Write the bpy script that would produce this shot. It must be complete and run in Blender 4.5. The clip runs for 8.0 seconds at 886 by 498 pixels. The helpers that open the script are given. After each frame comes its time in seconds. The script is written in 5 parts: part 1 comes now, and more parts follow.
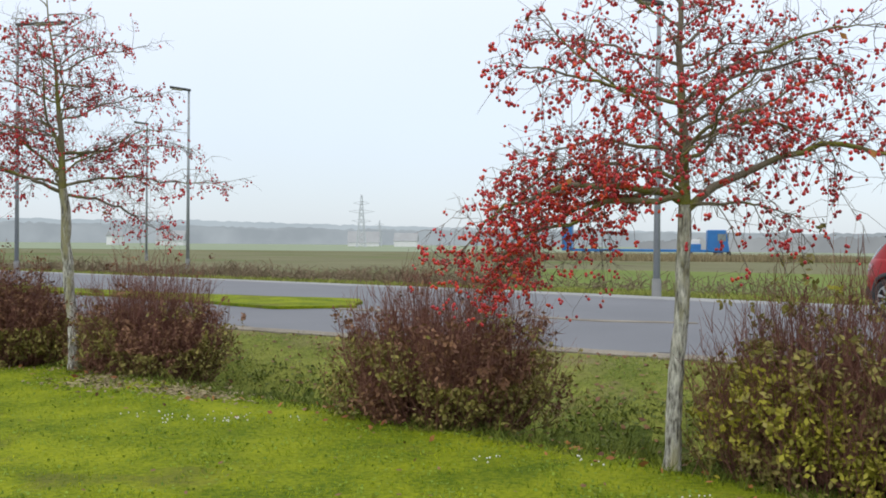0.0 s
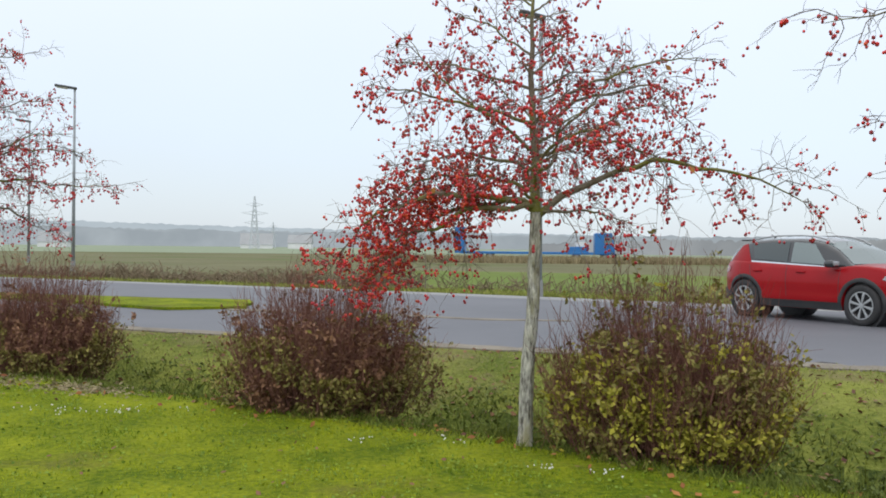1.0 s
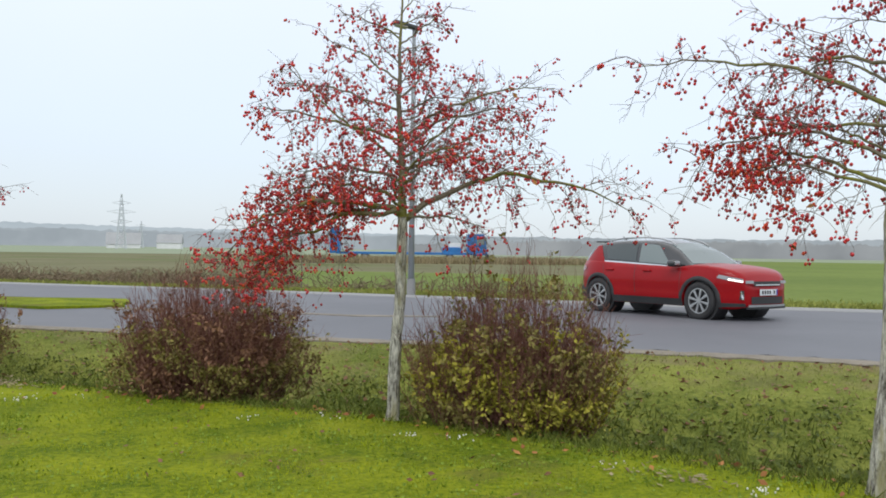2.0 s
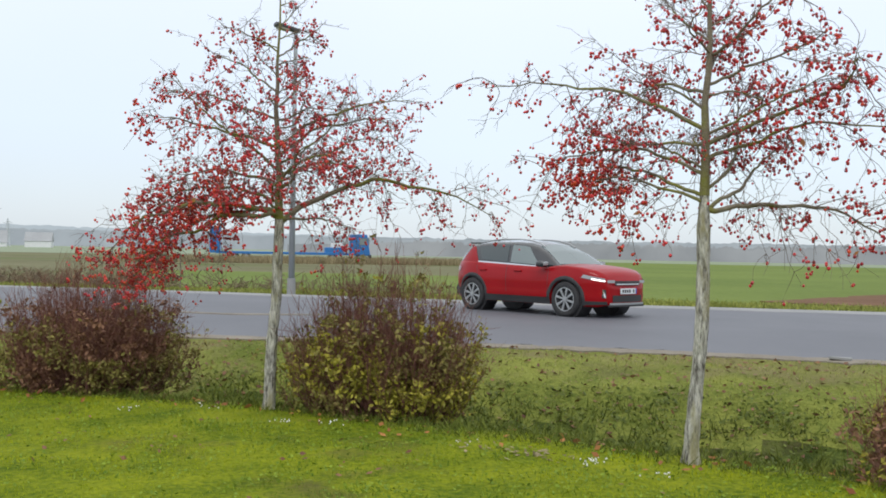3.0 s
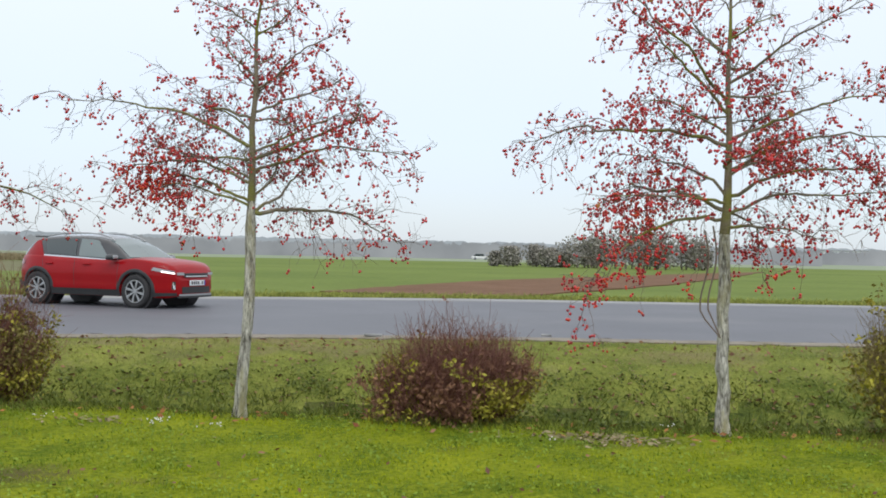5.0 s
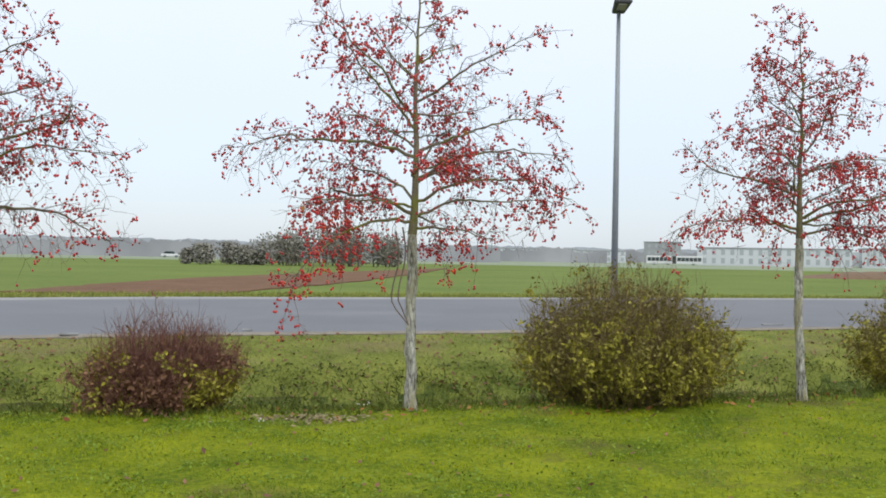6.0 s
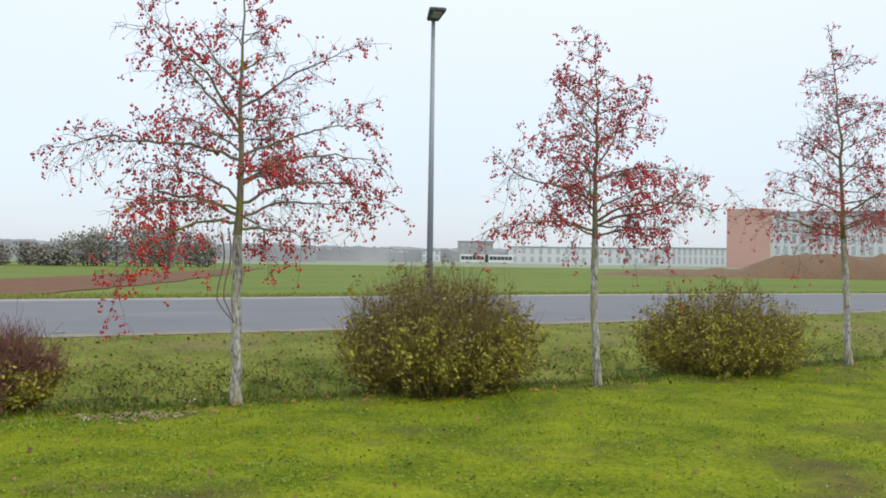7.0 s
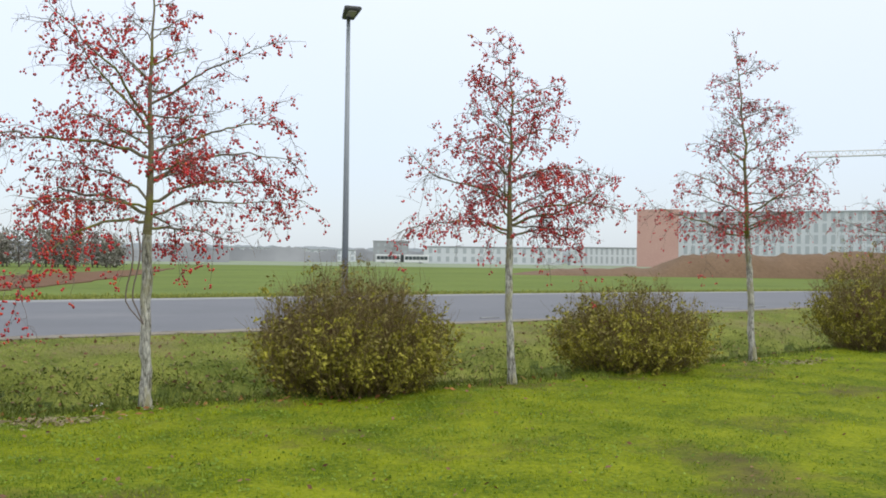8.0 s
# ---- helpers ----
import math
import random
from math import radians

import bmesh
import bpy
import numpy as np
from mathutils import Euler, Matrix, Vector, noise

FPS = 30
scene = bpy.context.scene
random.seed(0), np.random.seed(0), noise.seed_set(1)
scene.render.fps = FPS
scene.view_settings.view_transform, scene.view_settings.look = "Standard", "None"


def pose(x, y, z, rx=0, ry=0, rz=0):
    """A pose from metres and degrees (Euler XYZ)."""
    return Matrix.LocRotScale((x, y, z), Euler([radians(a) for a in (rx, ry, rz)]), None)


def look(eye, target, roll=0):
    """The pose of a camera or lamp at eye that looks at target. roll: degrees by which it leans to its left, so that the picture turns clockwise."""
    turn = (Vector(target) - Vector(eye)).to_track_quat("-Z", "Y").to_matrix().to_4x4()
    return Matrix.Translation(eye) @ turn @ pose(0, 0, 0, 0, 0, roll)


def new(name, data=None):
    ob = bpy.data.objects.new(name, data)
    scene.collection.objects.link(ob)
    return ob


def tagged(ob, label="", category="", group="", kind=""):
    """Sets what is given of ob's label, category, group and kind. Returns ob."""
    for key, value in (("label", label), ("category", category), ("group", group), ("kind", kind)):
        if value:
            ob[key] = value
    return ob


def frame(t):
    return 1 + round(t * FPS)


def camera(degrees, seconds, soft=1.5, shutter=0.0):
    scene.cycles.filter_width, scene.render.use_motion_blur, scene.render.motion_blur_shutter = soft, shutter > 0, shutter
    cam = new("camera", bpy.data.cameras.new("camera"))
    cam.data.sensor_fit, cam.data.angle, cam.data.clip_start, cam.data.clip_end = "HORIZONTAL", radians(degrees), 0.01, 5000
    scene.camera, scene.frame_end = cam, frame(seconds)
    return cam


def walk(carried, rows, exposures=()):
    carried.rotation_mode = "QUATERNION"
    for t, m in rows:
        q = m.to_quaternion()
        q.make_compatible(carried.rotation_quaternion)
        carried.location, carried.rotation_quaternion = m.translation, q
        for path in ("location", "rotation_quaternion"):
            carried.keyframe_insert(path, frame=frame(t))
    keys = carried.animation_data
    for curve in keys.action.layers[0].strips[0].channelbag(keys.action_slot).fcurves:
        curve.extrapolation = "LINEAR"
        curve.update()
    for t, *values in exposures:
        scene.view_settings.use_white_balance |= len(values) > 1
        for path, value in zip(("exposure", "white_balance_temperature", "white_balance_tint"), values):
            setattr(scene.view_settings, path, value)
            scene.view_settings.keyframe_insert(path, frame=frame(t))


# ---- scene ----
# camera: seconds, x, y, heading clockwise from +y, pitch, roll
cam = camera(50.0, 8.0, soft=1.8)
EYE = 1.4
ROWS = [
    (0.0, 1.808, 4.183, -1.85, -0.27, -0.47),
    (0.5, 1.887, 3.861, 1.02, -0.14, -0.55),
    (1.0, 1.945, 3.497, 4.46, -0.07, -0.60),
    (1.5, 1.983, 3.059, 7.91, -0.03, -0.63),
    (1.7, 1.909, 2.832, 9.69, -0.01, -0.66),
    (2.8, 1.791, 1.927, 17.29, 0.16, -0.97),
    (3.0, 1.780, 1.863, 18.99, 0.17, -1.03),
    (3.5, 1.631, 1.480, 23.61, 0.22, -1.18),
    (4.0, 1.464, 1.058, 29.57, 0.30, -1.26),
    (4.2, 1.439, 0.942, 31.52, 0.33, -1.28),
    (5.3, 0.938, 0.423, 50.53, 0.30, -1.07),
    (5.5, 0.806, 0.385, 54.76, 0.35, -1.06),
    (6.0, 0.461, 0.133, 62.54, 0.47, -1.05),
    (6.5, 0.089, -0.009, 68.84, 0.56, -0.93),
    (7.0, -0.014, -0.006, 73.59, 0.61, -0.85),
    (7.5, -0.012, -0.012, 76.78, 0.66, -0.80),
    (8.0, -0.008, -0.004, 78.68, 0.67, -0.75),
]
walk(cam, [(t, pose(x, y, EYE, 90 + tilt, lean, -heading)) for t, x, y, heading, tilt, lean in ROWS])

# ---------------------------------------------------------------- light
world = bpy.data.worlds.new("overcast_sky")
world.use_nodes = True
scene.world = world
scene.view_settings.exposure = 0.0


def build_world():
    """An overcast sky, paler at the horizon and brighter overhead, over a faint clear-sky tint."""
    nt = world.node_tree
    nt.nodes.clear()
    out = nt.nodes.new("ShaderNodeOutputWorld")
    sky = nt.nodes.new("ShaderNodeTexSky")
    sky.sky_type, sky.sun_disc = "NISHITA", False
    sky.sun_elevation, sky.sun_rotation = radians(48), radians(215)
    clear = nt.nodes.new("ShaderNodeBackground")
    clear.inputs["Strength"].default_value = 0.03
    nt.links.new(sky.outputs[0], clear.inputs["Color"])
    tex = nt.nodes.new("ShaderNodeTexCoord")
    sep = nt.nodes.new("ShaderNodeSeparateXYZ")
    nt.links.new(tex.outputs["Generated"], sep.inputs[0])
    noi = nt.nodes.new("ShaderNodeTexNoise")
    noi.inputs["Scale"].default_value, noi.inputs["Detail"].default_value = 2.2, 3.0
    nt.links.new(tex.outputs["Generated"], noi.inputs["Vector"])
    add = nt.nodes.new("ShaderNodeMath")
    add.operation = "MULTIPLY_ADD"
    nt.links.new(noi.outputs["Fac"], add.inputs[0])
    add.inputs[1].default_value = 0.10
    nt.links.new(sep.outputs["Z"], add.inputs[2])
    ramp = nt.nodes.new("ShaderNodeValToRGB")
    nt.links.new(add.outputs[0], ramp.inputs[0])
    e = ramp.color_ramp.elements
    e[0].position, e[0].color = 0.03, (0.50, 0.555, 0.615, 1)
    e[1].position, e[1].color = 1.0, (1.0, 1.0, 0.99, 1)
    m = e.new(0.16)
    m.color = (0.615, 0.68, 0.76, 1)
    m = e.new(0.42)
    m.color = (0.80, 0.84, 0.895, 1)
    cloud = nt.nodes.new("ShaderNodeBackground")
    cloud.inputs["Strength"].default_value = 1.13
    nt.links.new(ramp.outputs[0], cloud.inputs["Color"])
    mix = nt.nodes.new("ShaderNodeAddShader")
    nt.links.new(clear.outputs[0], mix.inputs[0])
    nt.links.new(cloud.outputs[0], mix.inputs[1])
    nt.links.new(mix.outputs[0], out.inputs["Surface"])


build_world()
sun = new("sun", bpy.data.lights.new("sun", "SUN"))
sun.data.energy, sun.data.angle, sun.data.color = 1.0, radians(24), (1.0, 0.97, 0.92)
sun.matrix_world = look((0, 0, 30), (14, 20, 0))


# ---------------------------------------------------------------- materials
def material(name, dark, light, rough=0.8, metal=0.0, scale=6.0, fine=60.0, bump=0.3, dist=0.01, island=0.0, spec=0.5,
             third=None, third_at=0.6, coat=0.0, stretch=1.0, sharp=0.0):
    """Two colours mixed by a coarse and a fine noise, an optional third in patches, and a fine relief."""
    m = bpy.data.materials.new(name)
    m.use_nodes = True
    nt = m.node_tree
    b = nt.nodes["Principled BSDF"]
    b.inputs["Roughness"].default_value, b.inputs["Metallic"].default_value = rough, metal
    b.inputs["Specular IOR Level"].default_value = spec
    b.inputs["Coat Weight"].default_value = coat
    b.inputs["Coat Roughness"].default_value = 0.04
    tex = nt.nodes.new("ShaderNodeTexCoord")
    span = nt.nodes.new("ShaderNodeVectorMath")
    span.operation = "MULTIPLY"
    span.inputs[1].default_value = (1, 1, stretch)
    nt.links.new(tex.outputs["Object"], span.inputs[0])

    def noise_node(s, detail):
        n = nt.nodes.new("ShaderNodeTexNoise")
        n.inputs["Scale"].default_value, n.inputs["Detail"].default_value = s, detail
        n.inputs["Roughness"].default_value = 0.62
        nt.links.new(span.outputs[0], n.inputs["Vector"])
        return n

    def math_node(op, a, v):
        n = nt.nodes.new("ShaderNodeMath")
        n.operation = op
        nt.links.new(a, n.inputs[0])
        if isinstance(v, (int, float)):
            n.inputs[1].default_value = v
        else:
            nt.links.new(v, n.inputs[1])
        return n.outputs[0]

    big, small = noise_node(scale, 4), noise_node(fine, 3)
    val = math_node("ADD", math_node("MULTIPLY", big.outputs["Fac"], 0.55), math_node("MULTIPLY", small.outputs["Fac"], 0.45))
    if island:
        geo = nt.nodes.new("ShaderNodeNewGeometry")
        val = math_node("ADD", math_node("MULTIPLY", val, 1 - island), math_node("MULTIPLY", geo.outputs["Random Per Island"], island))
    ramp = nt.nodes.new("ShaderNodeValToRGB")
    lo = (0.33 + 0.13 * sharp) * (1 - island)
    ramp.color_ramp.elements[0].position, ramp.color_ramp.elements[0].color = lo, (*dark, 1)
    ramp.color_ramp.elements[1].position, ramp.color_ramp.elements[1].color = 0.66 - 0.13 * sharp + 0.3 * island, (*light, 1)
    nt.links.new(val, ramp.inputs[0])
    col = ramp.outputs[0]
    if third:
        patch = noise_node(scale * 0.37, 5)
        fac = nt.nodes.new("ShaderNodeMapRange")
        nt.links.new(patch.outputs["Fac"], fac.inputs["Value"])
        fac.inputs["From Min"].default_value, fac.inputs["From Max"].default_value = third_at - 0.06, third_at + 0.08
        mix = nt.nodes.new("ShaderNodeMix")
        mix.data_type = "RGBA"
        nt.links.new(fac.outputs[0], mix.inputs[0])
        nt.links.new(col, mix.inputs[6])
        mix.inputs[7].default_value = (*third, 1)
        col = mix.outputs[2]
    nt.links.new(col, b.inputs["Base Color"])
    if bump:
        bp = nt.nodes.new("ShaderNodeBump")
        bp.inputs["Strength"].default_value, bp.inputs["Distance"].default_value = bump, dist
        nt.links.new(small.outputs["Fac"], bp.inputs["Height"])
        nt.links.new(bp.outputs[0], b.inputs["Normal"])
    return m


def plain(name, colour, rough=0.5, metal=0.0, coat=0.0, emit=0.0, spec=0.5):
    m = bpy.data.materials.new(name)
    m.use_nodes = True
    b = m.node_tree.nodes["Principled BSDF"]
    b.inputs["Base Color"].default_value = (*colour, 1)
    b.inputs["Roughness"].default_value, b.inputs["Metallic"].default_value = rough, metal
    b.inputs["Coat Weight"].default_value, b.inputs["Coat Roughness"].default_value = coat, 0.03
    b.inputs["Specular IOR Level"].default_value = spec
    if emit:
        b.inputs["Emission Color"].default_value, b.inputs["Emission Strength"].default_value = (*colour, 1), emit
    return m


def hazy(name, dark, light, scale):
    """A far backdrop that only glows: the mist before it is painted into its two colours."""
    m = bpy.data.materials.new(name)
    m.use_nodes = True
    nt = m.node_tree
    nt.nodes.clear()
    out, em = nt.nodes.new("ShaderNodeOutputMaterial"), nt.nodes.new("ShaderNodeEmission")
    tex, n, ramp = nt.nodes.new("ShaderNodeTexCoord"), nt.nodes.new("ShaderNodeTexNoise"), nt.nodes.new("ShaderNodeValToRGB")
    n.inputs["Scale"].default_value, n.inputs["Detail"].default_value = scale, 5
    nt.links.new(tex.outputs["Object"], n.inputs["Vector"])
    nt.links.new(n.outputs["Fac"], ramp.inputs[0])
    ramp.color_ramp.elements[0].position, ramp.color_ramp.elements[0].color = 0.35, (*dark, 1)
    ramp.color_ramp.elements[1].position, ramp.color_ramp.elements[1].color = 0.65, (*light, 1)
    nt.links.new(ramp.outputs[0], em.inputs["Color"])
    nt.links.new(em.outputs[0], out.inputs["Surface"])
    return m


LAWN = material("lawn_grass", (0.072, 0.118, 0.006), (0.245, 0.28, 0.012), 0.95, scale=1.3, fine=24, bump=0.8, dist=0.03, spec=0.12,
                third=(0.105, 0.088, 0.034), third_at=0.60, sharp=0.4)
DITCH = material("ditch_grass", (0.030, 0.048, 0.010), (0.115, 0.145, 0.028), 0.95, scale=1.6, fine=18, bump=0.9, dist=0.05, spec=0.1,
                 third=(0.085, 0.070, 0.032), third_at=0.60, sharp=0.5)
VERGE = material("verge_grass", (0.085, 0.115, 0.020), (0.225, 0.245, 0.052), 0.95, scale=1.0, fine=20, bump=0.8, dist=0.03, spec=0.1,
                 third=(0.19, 0.165, 0.075), third_at=0.59, sharp=0.4)
FIELD = material("field_grass", (0.105, 0.150, 0.034), (0.17, 0.22, 0.052), 0.95, scale=0.08, fine=3.0, bump=0.4, dist=0.05, spec=0.1)
MEADOW = material("dry_meadow", (0.119, 0.119, 0.0595), (0.189, 0.182, 0.105), 0.95, scale=0.10, fine=2.0, bump=0.4, dist=0.08, spec=0.1,
                  third=(0.098, 0.133, 0.035), third_at=0.56)
SOIL = material("ploughed_soil", (0.13, 0.075, 0.045), (0.21, 0.125, 0.08), 0.95, scale=0.5, fine=7, bump=0.8, dist=0.06, spec=0.1)
ASPHALT = material("worn_asphalt", (0.096, 0.100, 0.117), (0.134, 0.138, 0.156), 0.62, scale=0.35, fine=90, bump=0.25, dist=0.004,
                   third=(0.155, 0.157, 0.168), third_at=0.63)
CONCRETE = material("pale_concrete", (0.225, 0.232, 0.232), (0.3, 0.3, 0.296), 0.8, scale=0.6, fine=50, bump=0.3, dist=0.004)
GRAVEL = material("dusty_gravel", (0.165, 0.143, 0.112), (0.3, 0.27, 0.217), 0.95, scale=2.5, fine=45, bump=0.7, dist=0.015)
BARK = material("mossy_bark", (0.13, 0.10, 0.075), (0.25, 0.215, 0.16), 0.9, scale=7, fine=55, bump=0.9, dist=0.01,
                third=(0.20, 0.20, 0.035), third_at=0.52)
TRUNK = material("pale_cracked_bark", (0.075, 0.066, 0.052), (0.70, 0.68, 0.62), 0.9, scale=24, fine=70, bump=1.0, dist=0.03,
                 third=(0.36, 0.33, 0.19), third_at=0.56, stretch=0.24, sharp=0.45)
TWIG = material("twig_bark", (0.10, 0.072, 0.062), (0.23, 0.18, 0.15), 0.85, scale=8, fine=60, bump=0.2, island=0.5)
BERRY = material("red_fruit", (0.26, 0.008, 0.024), (0.74, 0.038, 0.042), 0.34, scale=4, fine=20, bump=0.0, island=0.75)
BERRY_ORANGE = material("orange_fruit", (0.42, 0.014, 0.012), (0.74, 0.085, 0.02), 0.34, scale=4, fine=20, bump=0.0, island=0.75)
DRY_LEAF = material("withered_leaf", (0.16, 0.045, 0.015), (0.42, 0.19, 0.05), 0.8, scale=5, fine=30, bump=0.2, island=0.7)
STEM = material("bush_stem", (0.105, 0.036, 0.030), (0.27, 0.125, 0.090), 0.85, scale=5, fine=40, bump=0.0, island=0.6)
STEM_OLIVE = material("olive_stem", (0.115, 0.072, 0.030), (0.28, 0.215, 0.085), 0.85, scale=5, fine=40, bump=0.0, island=0.4)
CLOVER = material("clover_leaf", (0.080, 0.150, 0.012), (0.25, 0.34, 0.025), 0.8, scale=2, fine=9, bump=0.0, island=0.3)
OLIVE = material("olive_leaf", (0.095, 0.082, 0.020), (0.33, 0.28, 0.066), 0.75, scale=5, fine=30, bump=0.0, island=0.45)
YELLOW = material("yellow_green_leaf", (0.125, 0.120, 0.015), (0.43, 0.385, 0.036), 0.72, scale=5, fine=30, bump=0.0, island=0.45)
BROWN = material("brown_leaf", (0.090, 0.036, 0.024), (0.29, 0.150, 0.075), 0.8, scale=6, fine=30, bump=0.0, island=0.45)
BLADE = material("grass_blade", (0.095, 0.17, 0.007), (0.445, 0.48, 0.010), 0.8, scale=1.2, fine=7, bump=0.0, island=0.25, spec=0.15,
                 third=(0.085, 0.165, 0.014), third_at=0.53, sharp=0.4)
VERGE_BLADE = material("verge_blade", (0.10, 0.135, 0.026), (0.38, 0.395, 0.10), 0.85, scale=0.8, fine=5, bump=0.0, island=0.45, spec=0.2)
# Mist over the distant fields is painted in as a paler base colour.
FAR_FIELD = material("hazed_far_field", (0.21, 0.26, 0.17), (0.28, 0.32, 0.23), 0.95, scale=0.02, fine=0.4, bump=0.0, spec=0.1)
WILD_BLADE = material("rough_grass_blade", (0.040, 0.066, 0.010), (0.19, 0.22, 0.036), 0.85, scale=1.5, fine=4, bump=0.0, island=0.5, spec=0.2)
STRAW = material("dry_straw", (0.16, 0.125, 0.065), (0.36, 0.30, 0.17), 0.9, scale=1.5, fine=10, bump=0.0, island=0.6)
STEEL = material("galvanised_steel", (0.26, 0.285, 0.31), (0.33, 0.355, 0.38), 0.55, metal=0.1, scale=3, fine=30, bump=0.05)
LAMP_DARK = plain("lamp_housing", (0.06, 0.062, 0.065), 0.5)
LAMP_GLASS = plain("lamp_lens", (0.32, 0.30, 0.24), 0.2)
WHITE = material("white_petal", (0.65, 0.65, 0.62), (0.8, 0.8, 0.78), 0.7, scale=8, fine=40, bump=0.0)
# Hills, woods and tree lines: mist painted in as pale glowing colour.
HILL_FAR = hazy("hill_mist_glow", (0.43, 0.50, 0.55), (0.48, 0.55, 0.60), 0.004)
HILL_NEAR = hazy("wood_mist_glow", (0.33, 0.375, 0.41), (0.40, 0.45, 0.485), 0.02)
WOOD_HAZE = hazy("tree_line_mist_glow", (0.25, 0.27, 0.285), (0.36, 0.385, 0.40), 0.05)


# ---------------------------------------------------------------- builders
def mesh_from(name, verts, faces, mats=(), index=None, smooth=True):
    """A mesh from coordinate and face arrays (all triangles or all quads)."""
    me = bpy.data.meshes.new(name)
    v, f = np.asarray(verts, np.float32), np.asarray(faces, np.int32)
    me.vertices.add(len(v))
    me.vertices.foreach_set("co", v.ravel())
    k = f.shape[1]
    me.loops.add(f.size)
    me.loops.foreach_set("vertex_index", f.ravel())
    me.polygons.add(len(f))
    me.polygons.foreach_set("loop_start", np.arange(0, f.size, k, dtype=np.int32))
    for m in mats:
        me.materials.append(m)
    if index is not None:
        me.polygons.foreach_set("material_index", np.asarray(index, np.int32))
    me.update(calc_edges=True)
    me.validate()
    me.polygons.foreach_set("use_smooth", [smooth] * len(me.polygons))
    return me


def thing(name, label, category, group="", kind="", at=(0, 0, 0), turn=0.0):
    """An empty at a thing's base, which carries its parts."""
    ob = new(name)
    ob.matrix_world = pose(*at, 0, 0, turn)
    return tagged(ob, label, category, group, kind)


def part(name, data, mat, parent, label="", smooth=False, kind=""):
    """A bmesh or mesh as one mesh object under a thing or under a part."""
    if isinstance(data, bmesh.types.BMesh):
        me = bpy.data.meshes.new(name)
        bmesh.ops.recalc_face_normals(data, faces=data.faces)
        data.to_mesh(me)
        data.free()
        me.polygons.foreach_set("use_smooth", [smooth] * len(me.polygons))
    else:
        me = data
    if mat is not None and not me.materials:
        me.materials.append(mat)
    ob = new(name, me)
    ob.parent = parent
    return tagged(ob, label, kind=kind)


def box(bm, lo, hi, bevel=0.0, m=None):
    """A box from corner to corner, with bevelled edges."""
    lo, hi = Vector(lo), Vector(hi)
    mat = Matrix.Translation((lo + hi) / 2) @ Matrix.Diagonal((*(hi - lo), 1))
    made = bmesh.ops.create_cube(bm, size=1, matrix=(m @ mat) if m else mat)
    if bevel:
        edges = list({e for v in made["verts"] for e in v.link_edges})
        bmesh.ops.bevel(bm, geom=edges, offset=bevel, segments=2, affect="EDGES", profile=0.6)
    return bm


def rod(bm, a, b, r1, r2=None, sides=12):
    """A tapered rod from a to b."""
    a, b = Vector(a), Vector(b)
    d = b - a
    m = Matrix.Translation((a + b) / 2) @ d.to_track_quat("Z", "Y").to_matrix().to_4x4()
    bmesh.ops.create_cone(bm, cap_ends=True, segments=sides, radius1=r1, radius2=r1 if r2 is None else r2, depth=d.length, matrix=m)
    return bm


class Tubes:
    """Many thin tapered tubes gathered into one triangle mesh."""

    def __init__(self):
        self.v, self.f, self.n = [], [], 0

    def add(self, pts, r0, r1, sides=3):
        p = np.asarray(pts, float)
        k = len(p)
        d = np.gradient(p, axis=0)
        d /= np.linalg.norm(d, axis=1)[:, None] + 1e-9
        up = np.where(np.abs(d[:, 2:3]) > 0.9, [[1.0, 0, 0]], [[0, 0, 1.0]])
        a = np.cross(d, up)
        a /= np.linalg.norm(a, axis=1)[:, None]
        b = np.cross(d, a)
        r = np.linspace(r0, r1, k)[:, None, None] if np.isscalar(r0) else np.asarray(r0)[:, None, None]
        ang = np.arange(sides) * 2 * math.pi / sides
        ring = p[:, None] + r * (a[:, None] * np.cos(ang)[None, :, None] + b[:, None] * np.sin(ang)[None, :, None])
        self.v.append(ring.reshape(-1, 3))
        i = np.arange(k - 1)[:, None] * sides + np.arange(sides)[None]
        j = np.arange(k - 1)[:, None] * sides + (np.arange(sides)[None] + 1) % sides
        f = np.stack([np.stack([i, j, j + sides], -1), np.stack([i, j + sides, i + sides], -1)], 2).reshape(-1, 3)
        self.f.append(f + self.n)
        self.n += k * sides

    def mesh(self, name, mat):
        return mesh_from(name, np.concatenate(self.v), np.concatenate(self.f), [mat])


def scatter_quads(rng, centres, size, flat=0.0, long=1.6):
    """Small four-cornered leaves at random turns round the centres. flat: how far they lie level."""
    c = np.asarray(centres, float)
    n = len(c)
    a = rng.normal(size=(n, 3))
    a[:, 2] *= 1 - flat
    a /= np.linalg.norm(a, axis=1)[:, None]
    b = rng.normal(size=(n, 3))
    b[:, 2] *= 1 - flat
    b -= a * np.sum(a * b, axis=1)[:, None]
    b /= np.linalg.norm(b, axis=1)[:, None]
    s = (size * rng.uniform(0.6, 1.3, n))[:, None]
    q = np.stack([c - a * s * long * 0.5, c - b * s * 0.42, c + a * s * long * 0.5, c + b * s * 0.42], 1)
    return q.reshape(-1, 3), np.arange(4 * n).reshape(-1, 4)


